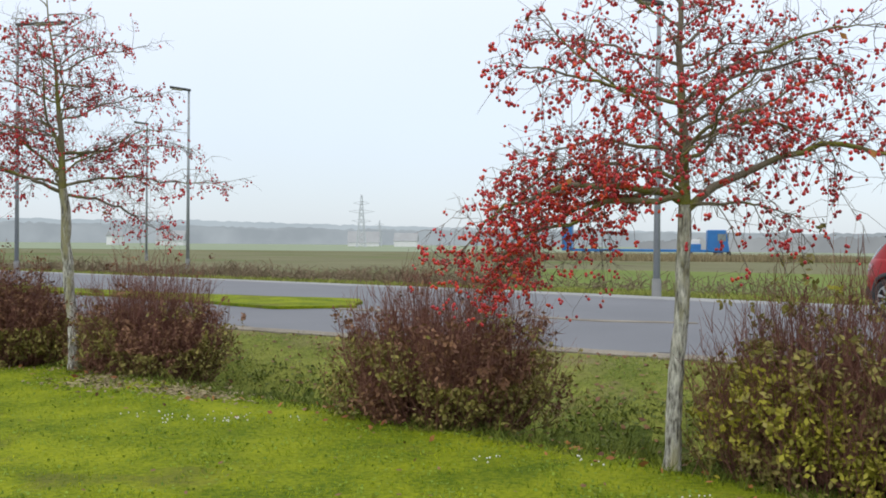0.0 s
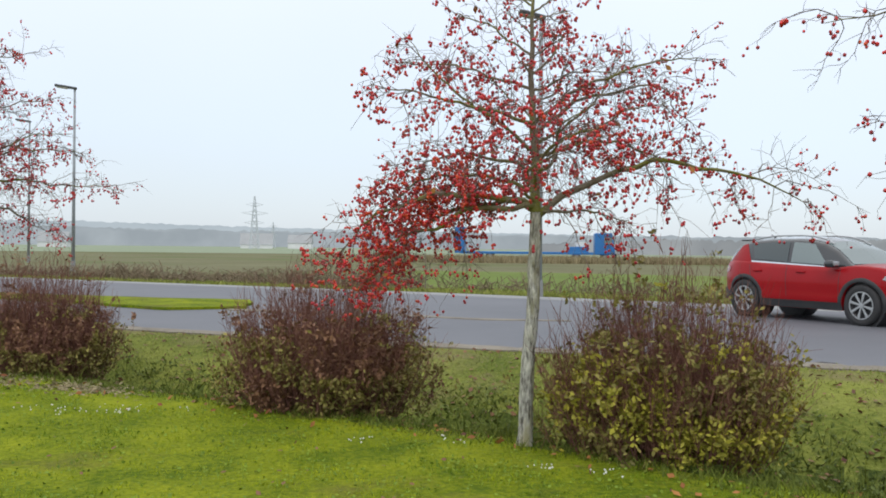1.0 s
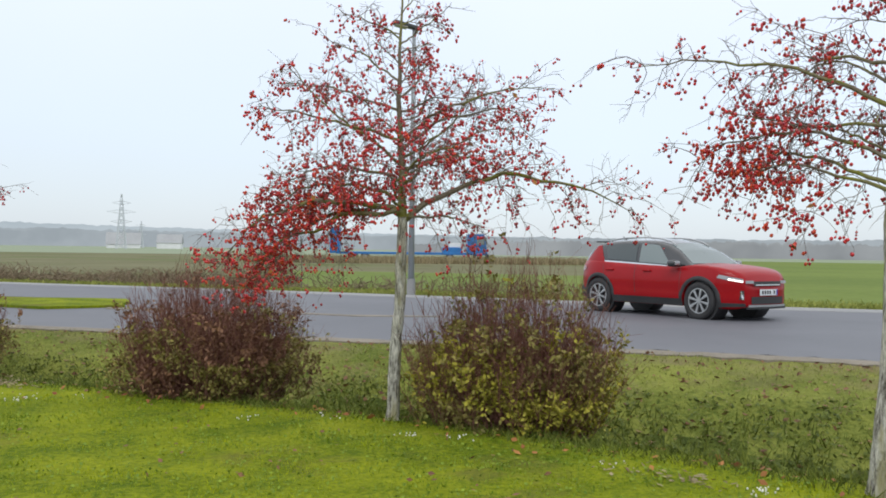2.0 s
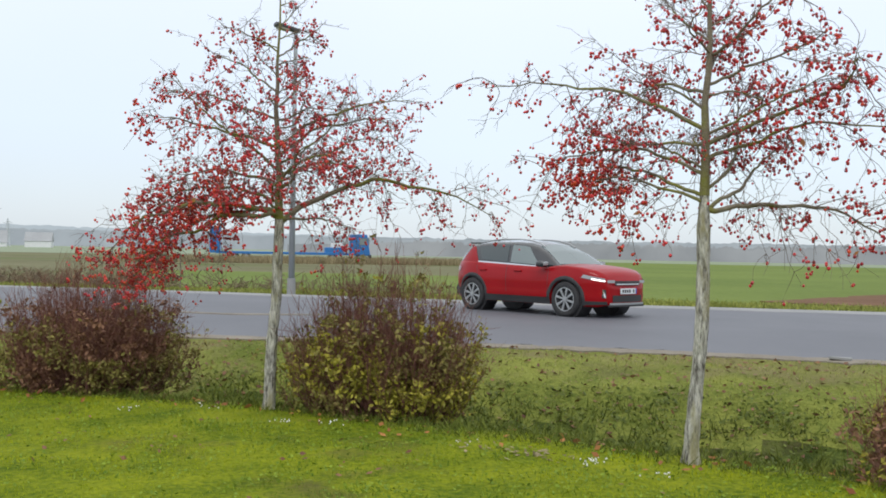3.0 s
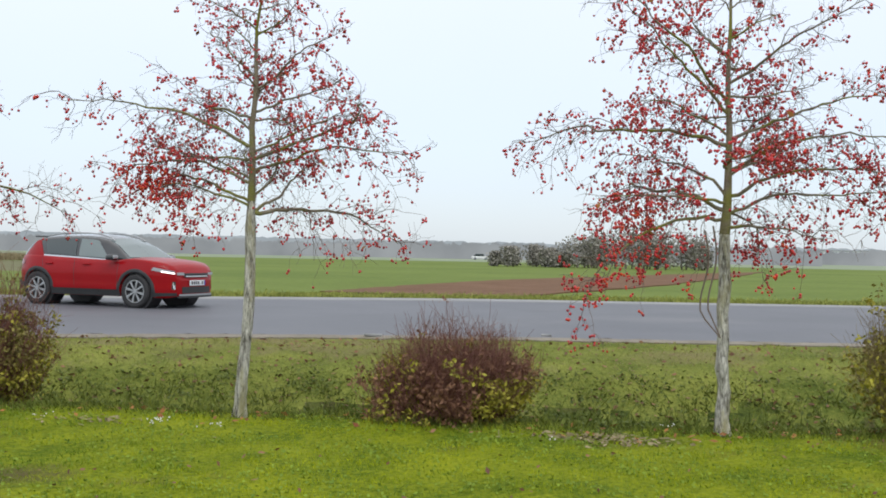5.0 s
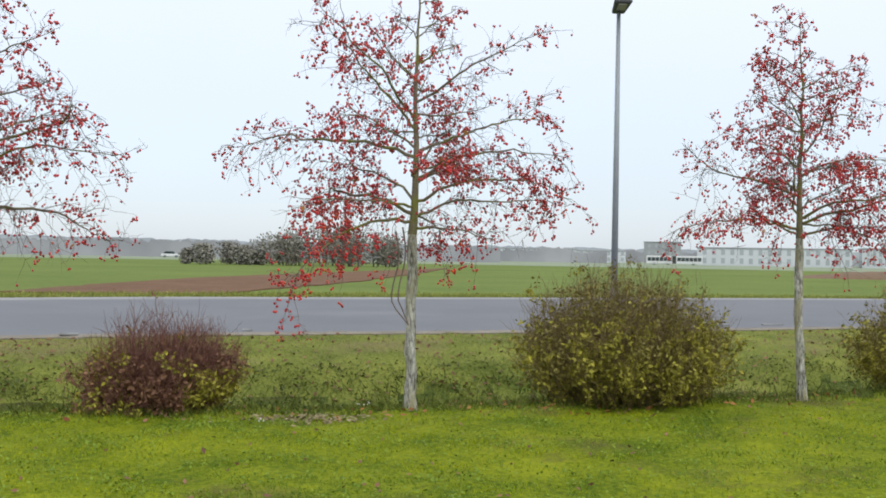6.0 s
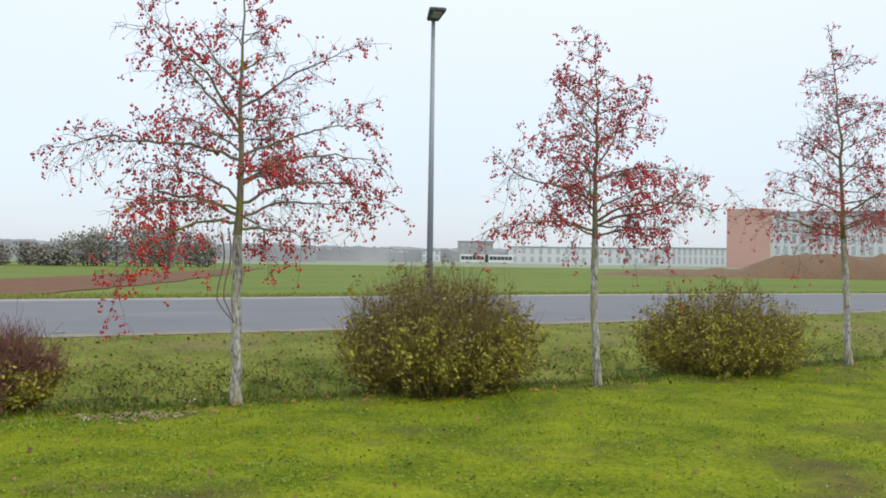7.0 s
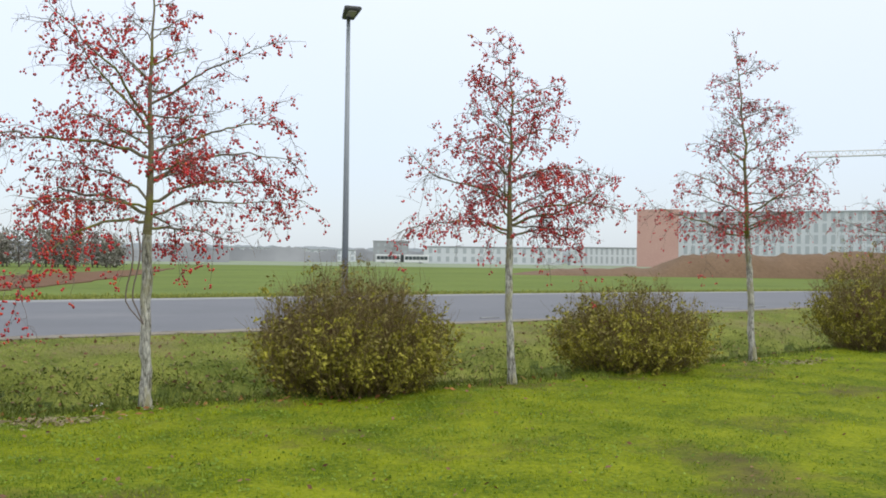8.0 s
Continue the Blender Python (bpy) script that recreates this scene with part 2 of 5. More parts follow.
# ---------------------------------------------------------------- ground and road
ROW_LINE = [(-300, 240), (-60, 60), (-7.9, 18.6), (-2.52, 14.4), (3.05, 10.16), (5.47, 7.39), (7.99, 4.36), (10.85, 1.33), (14.52, -1.73), (18.86, -4.92), (300, -325)]
NEAR_EDGE = [(-300, 185), (-60, 54), (-14, 27.0), (-6.3, 21.4), (-1.9, 18.5), (2.8, 16.0), (6.4, 14.2), (9.4, 12.3), (12.2, 10.0), (15.5, 6.8), (20.2, 2.5), (26.7, -2.7), (31.0, -6.0), (300, -309)]
FAR_EDGE = [(-300, 228), (-60, 74), (-17.5, 43.6), (-5.5, 35.8), (3.6, 30.0), (10.2, 25.2), (17.4, 20.9), (20.6, 18.8), (24.3, 15.4), (29.0, 11.2), (37.3, 3.4), (45.8, -6.2), (300, -292)]
ROAD_Z = 0.15


def smooth_line(points, steps=8):
    """A curve through the points."""
    p = np.array([points[0], *points, points[-1]], float)
    t = np.linspace(0, 1, steps, endpoint=False)[:, None]
    out = []
    for i in range(1, len(p) - 2):
        a, b, c, d = p[i - 1], p[i], p[i + 1], p[i + 2]
        k = np.linalg.norm(c - b)
        m0 = (c - a) / (np.linalg.norm(c - a) + 1e-9) * k
        m1 = (d - b) / (np.linalg.norm(d - b) + 1e-9) * k
        out.append((2 * t**3 - 3 * t**2 + 1) * b + (t**3 - 2 * t**2 + t) * m0 + (-2 * t**3 + 3 * t**2) * c + (t**3 - t**2) * m1)
    return np.concatenate([*out, p[-1:]])


def reach(line, bearing):
    """How far out the curve lies from the origin along each bearing; 400 m where it is not met."""
    d = np.stack([np.sin(bearing), np.cos(bearing)], 1)
    best = np.full(len(bearing), 400.0)
    for a, b in zip(line[:-1], line[1:]):
        e = b - a
        det = d[:, 0] * e[1] - d[:, 1] * e[0]
        det = np.where(np.abs(det) < 1e-9, 1e-9, det)
        r = (a[0] * e[1] - a[1] * e[0]) / det
        s = (a[0] * d[:, 1] - a[1] * d[:, 0]) / det
        ok = (s >= -1e-6) & (s <= 1 + 1e-6) & (r > 0)
        best = np.where(ok & (r < best), r, best)
    return best


row_line, near_line, far_line = smooth_line(ROW_LINE), smooth_line(NEAR_EDGE), smooth_line(FAR_EDGE)
BEARINGS = np.radians(np.concatenate([np.linspace(-60, 140, 401), np.linspace(142, 298, 40)]))


def ditch_z(w):
    """The height of the ground from the tree row (0) over the ditch to the road's edge (1)."""
    return np.interp(w, [-1, 0, 0.08, 0.2, 0.32, 0.45, 0.62, 0.8, 1.0], [0, 0, -0.05, -0.34, -0.52, -0.42, -0.08, 0.08, 0.12])


def ground_z(x, y):
    b = np.arctan2(x, y)
    r = np.hypot(x, y)
    rr, rn = reach(row_line, b), reach(near_line, b)
    return ditch_z((r - rr) / (rn - rr + 1e-6))


def build_ground():
    th = BEARINGS
    rr, rn, rf = reach(row_line, th), reach(near_line, th), reach(far_line, th)
    rn, rf = np.maximum(rn, rr + 3), np.maximum(rf, np.maximum(rn, rr + 3) + 6)
    rings, zs, mats = [], [], []
    for w in np.linspace(0.02, 1, 26):
        rings.append(rr * w)
        zs.append(np.zeros_like(rr))
        mats.append(0)
    for w in np.linspace(0.04, 1, 25):
        rings.append(rr + (rn - rr) * w)
        zs.append(np.full_like(rr, ditch_z(w)))
        mats.append(0 if w < 0.1 else 1 if w < 0.5 else 2)
    for w in (0.04, 0.5, 0.97, 1.0):
        rings.append(rn + (rf - rn) * w)
        zs.append(np.full_like(rr, 0.06 if w < 0.98 else 0.12))
        mats.append(2)
    for d in (0.5, 1.5, 3, 5, 8, 12, 18, 27, 40, 60, 90, 140, 220, 350, 560, 900, 1500, 2600, 4500):
        rings.append(rf + d)
        zs.append(np.full_like(rr, 0.10))
        # Past 150 m the ground takes the field colour with painted haze.
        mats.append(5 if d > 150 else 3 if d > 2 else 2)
    rad, z = np.array(rings), np.array(zs)
    x, y = rad * np.sin(th), rad * np.cos(th)
    near = rad < np.minimum(rn * 0.97, 60)
    lumps = np.array([[noise.noise(Vector((px * 0.9, py * 0.9, 0))) * 0.5 + noise.noise(Vector((px * 3.1, py * 3.1, 4))) * 0.25 for px, py in zip(rx, ry)]
                      for rx, ry in zip(x, y)])
    z = z + np.where(near, lumps * 0.07, 0)
    k, n = rad.shape
    verts = np.stack([x, y, z], -1).reshape(-1, 3)
    verts = np.concatenate([verts, [[0, 0, 0]]])
    quads, idx = [], []
    for i in range(k - 1):
        for j in range(n):
            a, b = i * n + j, i * n + (j + 1) % n
            quads.append((a, b, b + n, a + n))
            m = mats[i + 1]
            if 26 <= i + 1 <= 50:
                wob = noise.noise(Vector((x[i, j] * 1.1, y[i, j] * 1.1, 7))) * 0.10 + noise.noise(Vector((x[i, j] * 4.0, y[i, j] * 4.0, 3))) * 0.05
                w = (i + 1 - 25) / 25 + wob
                m = 0 if w < 0.07 else 1 if w < 0.47 else 2
            out, deg = rings[i + 1][j] - rf[j], math.degrees(th[j])
            if m == 3 and ((deg < 3.5 and out > 4) or (deg < 24 and out > 30)):
                m = 4
            idx.append(m)
    for j in range(0, n):
        quads.append((k * n, (j + 1) % n, j, j))
        idx.append(0)
    me = bpy.data.meshes.new("ground")
    me.from_pydata(verts.tolist(), [], [q if q[2] != q[3] else q[:3] for q in quads])
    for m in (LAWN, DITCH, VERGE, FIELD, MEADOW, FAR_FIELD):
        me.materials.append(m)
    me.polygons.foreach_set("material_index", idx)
    me.polygons.foreach_set("use_smooth", [True] * len(idx))
    me.update()
    tagged(new("ground", me), "mossy green lawn, leaf-strewn ditch and flat misty fields", "ground", kind="structure")


build_ground()


def strip(name, inner, outer, z0, mat, label, category, depth=0.1, ragged=0.0, span=(-60, 135), step=0.5):
    """A paved band between two distances from the origin along each bearing, with real edges."""
    th = np.radians(np.arange(span[0], span[1] + step, step))
    a, b = inner(th), outer(th)
    rag = np.array([noise.noise(Vector((t * 60, 3.0, len(name)))) for t in th]) * ragged
    a = a + rag
    n = len(th)
    rows = [(a, z0 - depth), (a, z0), (a + (b - a) * 0.33, z0 + 0.02), (a + (b - a) * 0.66, z0 + 0.02), (b, z0), (b, z0 - depth)]
    v = np.concatenate([np.stack([r * np.sin(th), r * np.cos(th), np.full(n, z)], 1) for r, z in rows])
    f = [(i * n + j, i * n + j + 1, (i + 1) * n + j + 1, (i + 1) * n + j) for i in range(len(rows) - 1) for j in range(n - 1)]
    return tagged(new(name, mesh_from(name, v, f, [mat], smooth=False)), label, category, kind="structure")


near_r, far_r = lambda th: reach(near_line, th), lambda th: reach(far_line, th)
strip("road", near_r, lambda th: far_r(th) - 1.3, ROAD_Z, ASPHALT, "wide worn grey asphalt road past the field", "road", ragged=0.25)
strip("road_shoulder", lambda th: far_r(th) - 1.3, far_r, ROAD_Z + 0.004, CONCRETE, "pale concrete shoulder along the far road edge", "road", ragged=0.0)
strip("gravel_edge", lambda th: near_r(th) - 0.28, lambda th: near_r(th) + 0.16, ROAD_Z - 0.02, GRAVEL, "dusty gravel between grass and asphalt", "gravel",
      ragged=0.18, depth=0.06)


def sheet(name, outline, z, mat, label, category, depth=0.05, ragged=0.3, seg=12):
    """A low flat patch of ground with an uneven outline."""
    bm = bmesh.new()
    ring = []
    for (x0, y0), (x1, y1) in zip(outline, outline[1:] + outline[:1]):
        for i in range(seg):
            t = i / seg
            x, y = x0 + (x1 - x0) * t, y0 + (y1 - y0) * t
            d = ragged * noise.noise_vector(Vector((x * 0.7, y * 0.7, 1.0)))
            ring.append(bm.verts.new((x + d.x, y + d.y, z)))
    top = bm.faces.new(ring)
    low = bmesh.ops.extrude_face_region(bm, geom=[top])
    for v in low["geom"]:
        if isinstance(v, bmesh.types.BMVert):
            v.co.z -= depth
    bmesh.ops.triangulate(bm, faces=[f for f in bm.faces if len(f.verts) > 4])
    bmesh.ops.recalc_face_normals(bm, faces=bm.faces)
    me = bpy.data.meshes.new(name)
    bm.to_mesh(me)
    bm.free()
    me.materials.append(mat)
    return tagged(new(name, me), label, category, kind="structure")


sheet("grass_island", [(-16.0, 34.5), (-10.7, 29.7), (-8.4, 28.0), (-4.0, 25.6), (-0.7, 24.7), (-0.35, 22.3), (-1.9, 21.9), (-3.6, 23.3), (-7.8, 26.3), (-10.0, 27.4), (-16.5, 32.4)], ROAD_Z + 0.07,
      LAWN, "narrow mown grass island between the two carriageways", "grass", depth=0.1, ragged=0.25)
sheet("soil_field", [(19.4, 24.6), (21.2, 20.9), (23.4, 19.9), (37.9, 24.5), (64, 35.0), (96, 49), (64, 40.5), (35.4, 32.4), (26, 28.0)], 0.15, SOIL,
      "brown ploughed soil strip in the green field", "soil", depth=0.05, ragged=0.5)


# ---------------------------------------------------------------- fruit trees
def ico_template():
    bm = bmesh.new()
    bmesh.ops.create_icosphere(bm, subdivisions=1, radius=1)
    v = np.array([x.co for x in bm.verts])
    f = np.array([[x.index for x in p.verts] for p in bm.faces])
    bm.free()
    return v, f


ICO_V, ICO_F = ico_template()


def balls(rng, centres, radius):
    c = np.asarray(centres, float)
    s = rng.uniform(0.75, 1.2, (len(c), 1, 1)) * radius
    v = c[:, None] + ICO_V[None] * s * np.array([1, 1, 1.08])
    f = ICO_F[None] + (np.arange(len(c)) * len(ICO_V))[:, None, None]
    return v.reshape(-1, 3), f.reshape(-1, 3)


def limb_path(rng, start, azim, length, rise, droop, n=12, wob=0.09):
    """A bending limb: it leaves at the angle rise and sinks by droop over its length."""
    p, a = [np.array(start, float)], azim
    step = length / (n - 1)
    jig = rng.normal(size=(n - 1, 2)) * wob
    t = np.arange(1, n) / (n - 1)
    e = rise + droop * t ** 1.15 + jig[:, 0] * 0.8
    a = a + np.cumsum(jig[:, 1])
    d = np.stack([np.cos(a) * np.cos(e), np.sin(a) * np.cos(e), np.sin(e)], 1) * step
    return np.concatenate([p, p[0] + np.cumsum(d, axis=0)])


def twig_path(rng, start, way, length, sag, n=6, wob=0.25):
    """A crooked twig that sets off along a direction and sags (or rises, where sag is negative)."""
    t = np.linspace(0, 1, n - 1)[:, None]
    d = way[None] + np.cumsum(rng.normal(size=(n - 1, 3)) * wob, axis=0) * [1, 1, 0.8] + rng.normal(size=(n - 1, 3)) * wob * 0.7
    d[:, 2:] -= sag * t
    d *= length / (n - 1) / np.linalg.norm(d, axis=1)[:, None]
    return np.concatenate([start[None], start + np.cumsum(d, axis=0)])


def branch_off(rng, along, angle, up):
    """A direction that leaves another at about the given angle, drawn upwards by up."""
    side = np.cross(along, rng.normal(size=3))
    side /= np.linalg.norm(side) + 1e-9
    d = along * math.cos(angle) + side * math.sin(angle) + [0, 0, up]
    return d / np.linalg.norm(d)


def fruit_tree(base, facing, height, limbs, seed, label, lean=(0.0, 0.0), fill=10, spread=1.3, fork=1.6, girth=0.055, fruit=1.0, warm=0.15, heavy=(), sparse_top=0.0, taper=0.36):
    """A small leafless fruit tree. Its local x runs to the right as seen along the heading facing.
    limbs: height on the trunk, azimuth, length, rise and droop in degrees."""
    rng = np.random.default_rng(seed)
    tree = thing("fruit_tree", label, "tree", "trees in the row", at=(*base, 0), turn=-facing)
    n = 22
    t = np.linspace(0, 1, n)
    wob = np.cumsum(rng.normal(size=(n, 2)) * 0.012, axis=0)
    stem = np.stack([lean[0] * t + wob[:, 0], lean[1] * t + wob[:, 1], -0.06 + (height + 0.06) * t], 1)
    radii = girth * np.interp(t * height, [0, 0.06, 0.25, fork, fork + 0.35, height * 0.8, height], [1.45, 1.15, 1.0, 0.86, 0.62, 0.22, 0.06])

    def at_height(h):
        return np.array([np.interp(h, stem[:, 2], stem[:, 0]), np.interp(h, stem[:, 2], stem[:, 1]), h])

    cut = int(np.argmax(stem[:, 2] > fork)) + 1
    low, high = Tubes(), Tubes()
    fine_t = np.linspace(0, 1, 26)
    lower = np.stack([np.interp(fine_t, np.linspace(0, 1, cut), stem[:cut, i]) for i in range(3)], 1)
    lower_r = np.interp(fine_t, np.linspace(0, 1, cut), radii[:cut]) * (1 + rng.normal(size=26) * 0.05)
    low.add(lower, lower_r, None, 14)
    high.add(stem[cut - 1:], radii[cut - 1:], None, 9)
    part("trunk", low.mesh("trunk", TRUNK), TRUNK, tree, "pale grey flaking trunk")
    part("leader", high.mesh("leader", BARK), BARK, tree, "mossy upper stem")
    specs = [(*s, False) for s in limbs]
    for i in range(fill):
        h = fork + (height - fork) * (0.02 + 0.96 * ((i + rng.uniform(0, 1)) / fill) ** 1.25)
        s = (h - fork) / (height - fork)
        length = spread * float(np.interp(s, [0, 0.12, 0.3, 0.5, 1], [0.9, 1.12, 0.9, 0.52 + (0.36 - taper), 0.18 + 0.4 * (0.36 - taper)])) * rng.uniform(0.5, 0.95)
        az = 180 * (i % 2) + rng.normal() * 60
        specs.append((h, az, length, rng.uniform(0, 48), -rng.uniform(-25, 60) * (1 - 0.3 * s), False))
    twigs, spots = Tubes(), []
    for h, az, length, rise, droop, _ in specs:
        level = max(0.0, (h - fork) / (height - fork))
        length *= 1.05 * (1 - taper * level)
        p = limb_path(rng, at_height(h), math.radians(az), length, math.radians(rise), math.radians(droop), n=20, wob=0.21)
        r0 = (0.005 + 0.0088 * length * (1.15 - 0.6 * h / height)) * (1.35 if h < fork + 0.1 else 1.0)
        lt = Tubes()
        lt.add(p, r0, 0.0022, 6)
        part("limb", lt.mesh("limb", BARK), BARK, tree)
        m = int(length * 16) + 2
        for k in range(m):
            u = 0.14 + 0.86 * (k + rng.uniform()) / m
            c = min(int(u * 19), 18)
            along = p[c + 1] - p[c]
            along = along / np.linalg.norm(along)
            l2 = rng.uniform(0.16, 0.52) * (0.80 + 0.4 * length / 1.5) * (1.2 - 0.45 * u) * (1 - 0.45 * level)
            if k % 5 == 2:
                l2 *= 1.45
            sag = rng.uniform(-0.5, 1.1) + (0.9 if level < 0.3 else 0.0)
            q = twig_path(rng, p[c], branch_off(rng, along, rng.uniform(0.4, 1.3), rng.uniform(-0.25, 0.55)), l2, sag, n=8, wob=0.24)
            twigs.add(q, 0.0044 if k % 5 == 2 else 0.0032, 0.0012, 3)
            spots.append((q[-1], u, h))
            for g in range(int(l2 * 13) + 1):
                e = rng.integers(1, 7)
                on = q[e + 1] - q[e]
                w = twig_path(rng, q[e], branch_off(rng, on / np.linalg.norm(on), rng.uniform(0.5, 1.4), rng.uniform(-0.2, 0.35)), l2 * rng.uniform(0.14, 0.5), rng.uniform(-0.4, 0.9), n=4, wob=0.3)
                twigs.add(w, 0.0021, 0.0010, 3)
                spots.append((w[-1], u, h))
                if g % 2:
                    spots.append((w[2], u, h))
    part("twig_work", twigs.mesh("twig_work", TWIG), TWIG, tree, "fine bare drooping twigs", kind="stuff")
    red, orange, leaves, stalks = [], [], [], Tubes()
    for s, u, h in spots:
        level = (h - fork) / (height - fork)
        close = max([math.exp(-(((s[0] - hx) / hr) ** 2 + ((s[2] - hz) / hr) ** 2)) for hx, hz, hr in heavy] + [0])
        patch = noise.noise(Vector(s * 2.4) + Vector((seed, 0, 0)))
        chance = fruit * (0.41 + 0.55 * patch - sparse_top * level) + 0.6 * close
        if rng.uniform() > chance:
            continue
        hang = s - [0, 0, rng.uniform(0.008, 0.05)]
        for b in range(rng.integers(1, 5 + int(3 * close))):
            c = hang + rng.normal(size=3) * 0.014
            (orange if rng.uniform() < warm + 0.3 * close else red).append(c)
        stalks.add([s, (s + hang) / 2 + [0.003, 0, 0.004], hang], 0.0012, 0.001, 3)
        if rng.uniform() < 0.03:
            leaves.append(hang + rng.normal(size=3) * 0.02)
    for name, pts, mat in (("red_fruit", red, BERRY), ("orange_fruit", orange, BERRY_ORANGE)):
        if pts:
            v, f = balls(rng, pts, 0.0112)
            part(name, mesh_from(name, v, f, [mat]), mat, tree, "ripe hanging fruit in clusters", kind="stuff")
    part("stalk_work", stalks.mesh("stalk_work", TWIG), TWIG, tree, kind="stuff")
    if leaves:
        v, f = scatter_quads(rng, leaves, 0.035)
        part("withered_foliage", mesh_from("withered_foliage", v, f, [DRY_LEAF], smooth=False), DRY_LEAF, tree, kind="stuff")
    return tree


ROW_LABEL = "young leafless fruit tree laden with red fruit on the lawn"
fruit_tree((3.05, 10.16), 11.5, 3.95, [
    (1.62, 4, 2.15, 46, -88), (1.68, 176, 1.95, 14, -62), (1.80, 195, 1.5, 22, -80), (2.28, 178, 1.5, 14, -22), (2.52, 184, 1.25, 24, -18),
    (2.20, 8, 1.75, 38, -60), (2.28, -6, 1.55, 34, -36), (2.62, 2, 1.1, 42, -30), (2.75, 178, 0.95, 38, -20), (1.95, 170, 1.45, 24, -66), (1.66, 168, 1.7, 4, -56), (1.7, 190, 1.6, 0, -48),
    (2.05, 30, 1.5, 28, -66), (3.05, 10, 0.75, 38, -8), (3.1, 170, 0.8, 30, -16)], 11,
    "spreading fruit tree with heavy orange-red fruit on a drooping limb", lean=(0.03, 0), fill=22, spread=1.4, fork=1.6, girth=0.05, fruit=1.0, heavy=[(-1.1, 1.5, 0.42), (-0.55, 1.75, 0.45), (-1.35, 1.2, 0.35)])
fruit_tree((5.47, 7.39), 33.5, 4.3, [
    (1.72, 6, 1.35, 8, -34), (1.80, 174, 1.25, 28, -50), (1.95, 184, 1.35, 30, -58), (2.05, 4, 1.5, 26, -40), (2.15, -8, 1.75, 22, -26),
    (2.25, 178, 1.7, 28, -30), (2.5, 176, 1.25, 22, -38), (2.55, 8, 1.15, 30, -30), (2.75, 2, 1.1, 36, -22), (2.85, 182, 0.95, 42, -16), (3.2, 0, 0.8, 30, -14),
    (3.25, 178, 0.7, 30, -10)], 23,
    "straight fruit tree with red fruit and a cracked grey trunk", lean=(0.13, 0), fill=22, spread=1.25, fork=1.62, girth=0.05, heavy=[(-0.85, 2.0, 0.25), (-0.6, 1.7, 0.3)])
fruit_tree((7.99, 4.36), 61.5, 4.3, [
    (1.78, 176, 1.75, 30, -46), (1.72, 182, 1.5, 8, -60), (1.75, 4, 1.35, 26, -36), (1.9, -4, 1.6, 34, -62), (2.1, 6, 1.6, 30, -40), (2.3, 178, 2.0, 18, -30),
    (2.35, 2, 1.5, 34, -46), (2.55, 176, 1.5, 44, -10), (2.6, 184, 1.6, 48, -12), (2.8, 2, 1.5, 38, -24), (3.0, 178, 0.9, 46, -22), (3.15, -4, 0.8, 34, -20), (3.4, 4, 0.6, 34, 0)], 37,
    "fruit tree with red fruit, its trunk wound with a dark vine", lean=(0.10, 0), fill=22, spread=1.35, fork=1.6, girth=0.052, fruit=1.55, heavy=[(-0.75, 1.75, 0.2), (-0.75, 1.35, 0.22)], sparse_top=0.15)
fruit_tree((10.85, 1.33), 83.0, 3.95, [
    (1.75, 178, 1.5, 12, -34), (1.85, 4, 1.45, 30, -52), (1.8, -6, 1.6, 16, 8), (2.1, 176, 1.45, 12, 6), (2.3, 2, 1.0, 34, -66), (2.4, 182, 0.95, 32, -30),
    (2.75, 2, 0.95, 32, -44), (2.8, 178, 0.75, 44, -14), (3.1, 180, 0.65, 42, -10), (3.2, 2, 0.6, 38, -24)], 41,
    "narrow fruit tree with dark red fruit beside a rounded bush", lean=(-0.05, 0), fill=24, spread=1.15, fork=1.6, girth=0.046, fruit=1.5, warm=0.1, heavy=[(0.5, 2.3, 0.2)], sparse_top=0.1, taper=0.05)
fruit_tree((14.52, -1.73), 96.8, 4.75, [
    (1.85, 178, 1.6, 14, -6), (1.9, 4, 1.35, 22, -16), (2.1, -4, 1.45, 26, 14), (2.4, 180, 1.05, 20, -6), (2.5, 2, 1.0, 40, -56), (2.9, 178, 0.85, 30, -20), (3.0, 2, 0.9, 40, -40),
    (3.4, 180, 0.7, 30, -20), (3.6, 4, 0.6, 20, -20), (4.0, 176, 0.4, 20, 0), (4.15, 0, 0.45, 50, -30)], 53,
    "tall slim fruit tree with small dark red fruit", lean=(-0.30, 0), fill=28, spread=1.25, fork=1.7, girth=0.05, fruit=1.3, warm=0.05, sparse_top=0.3, taper=0.08)
fruit_tree((18.86, -4.92), 104.6, 4.2, [
    (1.9, 178, 1.5, 18, -8), (2.2, 184, 1.2, 26, -20), (1.9, 4, 1.3, 26, -30)], 59,
    "fruit tree with sparse dark red fruit", fill=24, spread=1.3, fork=1.7, girth=0.05, fruit=0.6, warm=0.05, sparse_top=0.3)
fruit_tree((-2.52, 14.4), -23.0, 4.2, [
    (2.0, 4, 1.75, 18, -30), (2.0, 176, 1.4, 22, -40), (2.35, 2, 1.65, 14, -16), (2.5, 180, 1.3, 16, -30), (2.7, -4, 1.3, 24, -8), (2.9, 178, 1.1, 24, -18),
    (3.2, 2, 1.1, 28, -16), (3.3, 178, 0.8, 30, -12), (3.6, 4, 0.75, 28, 0)], 67,
    "leaning fruit tree with small red fruit behind a brown bush", lean=(-0.30, 0), fill=30, spread=1.6, fork=1.85, girth=0.06, fruit=1.2, warm=0.05, sparse_top=0.3, taper=0.15)
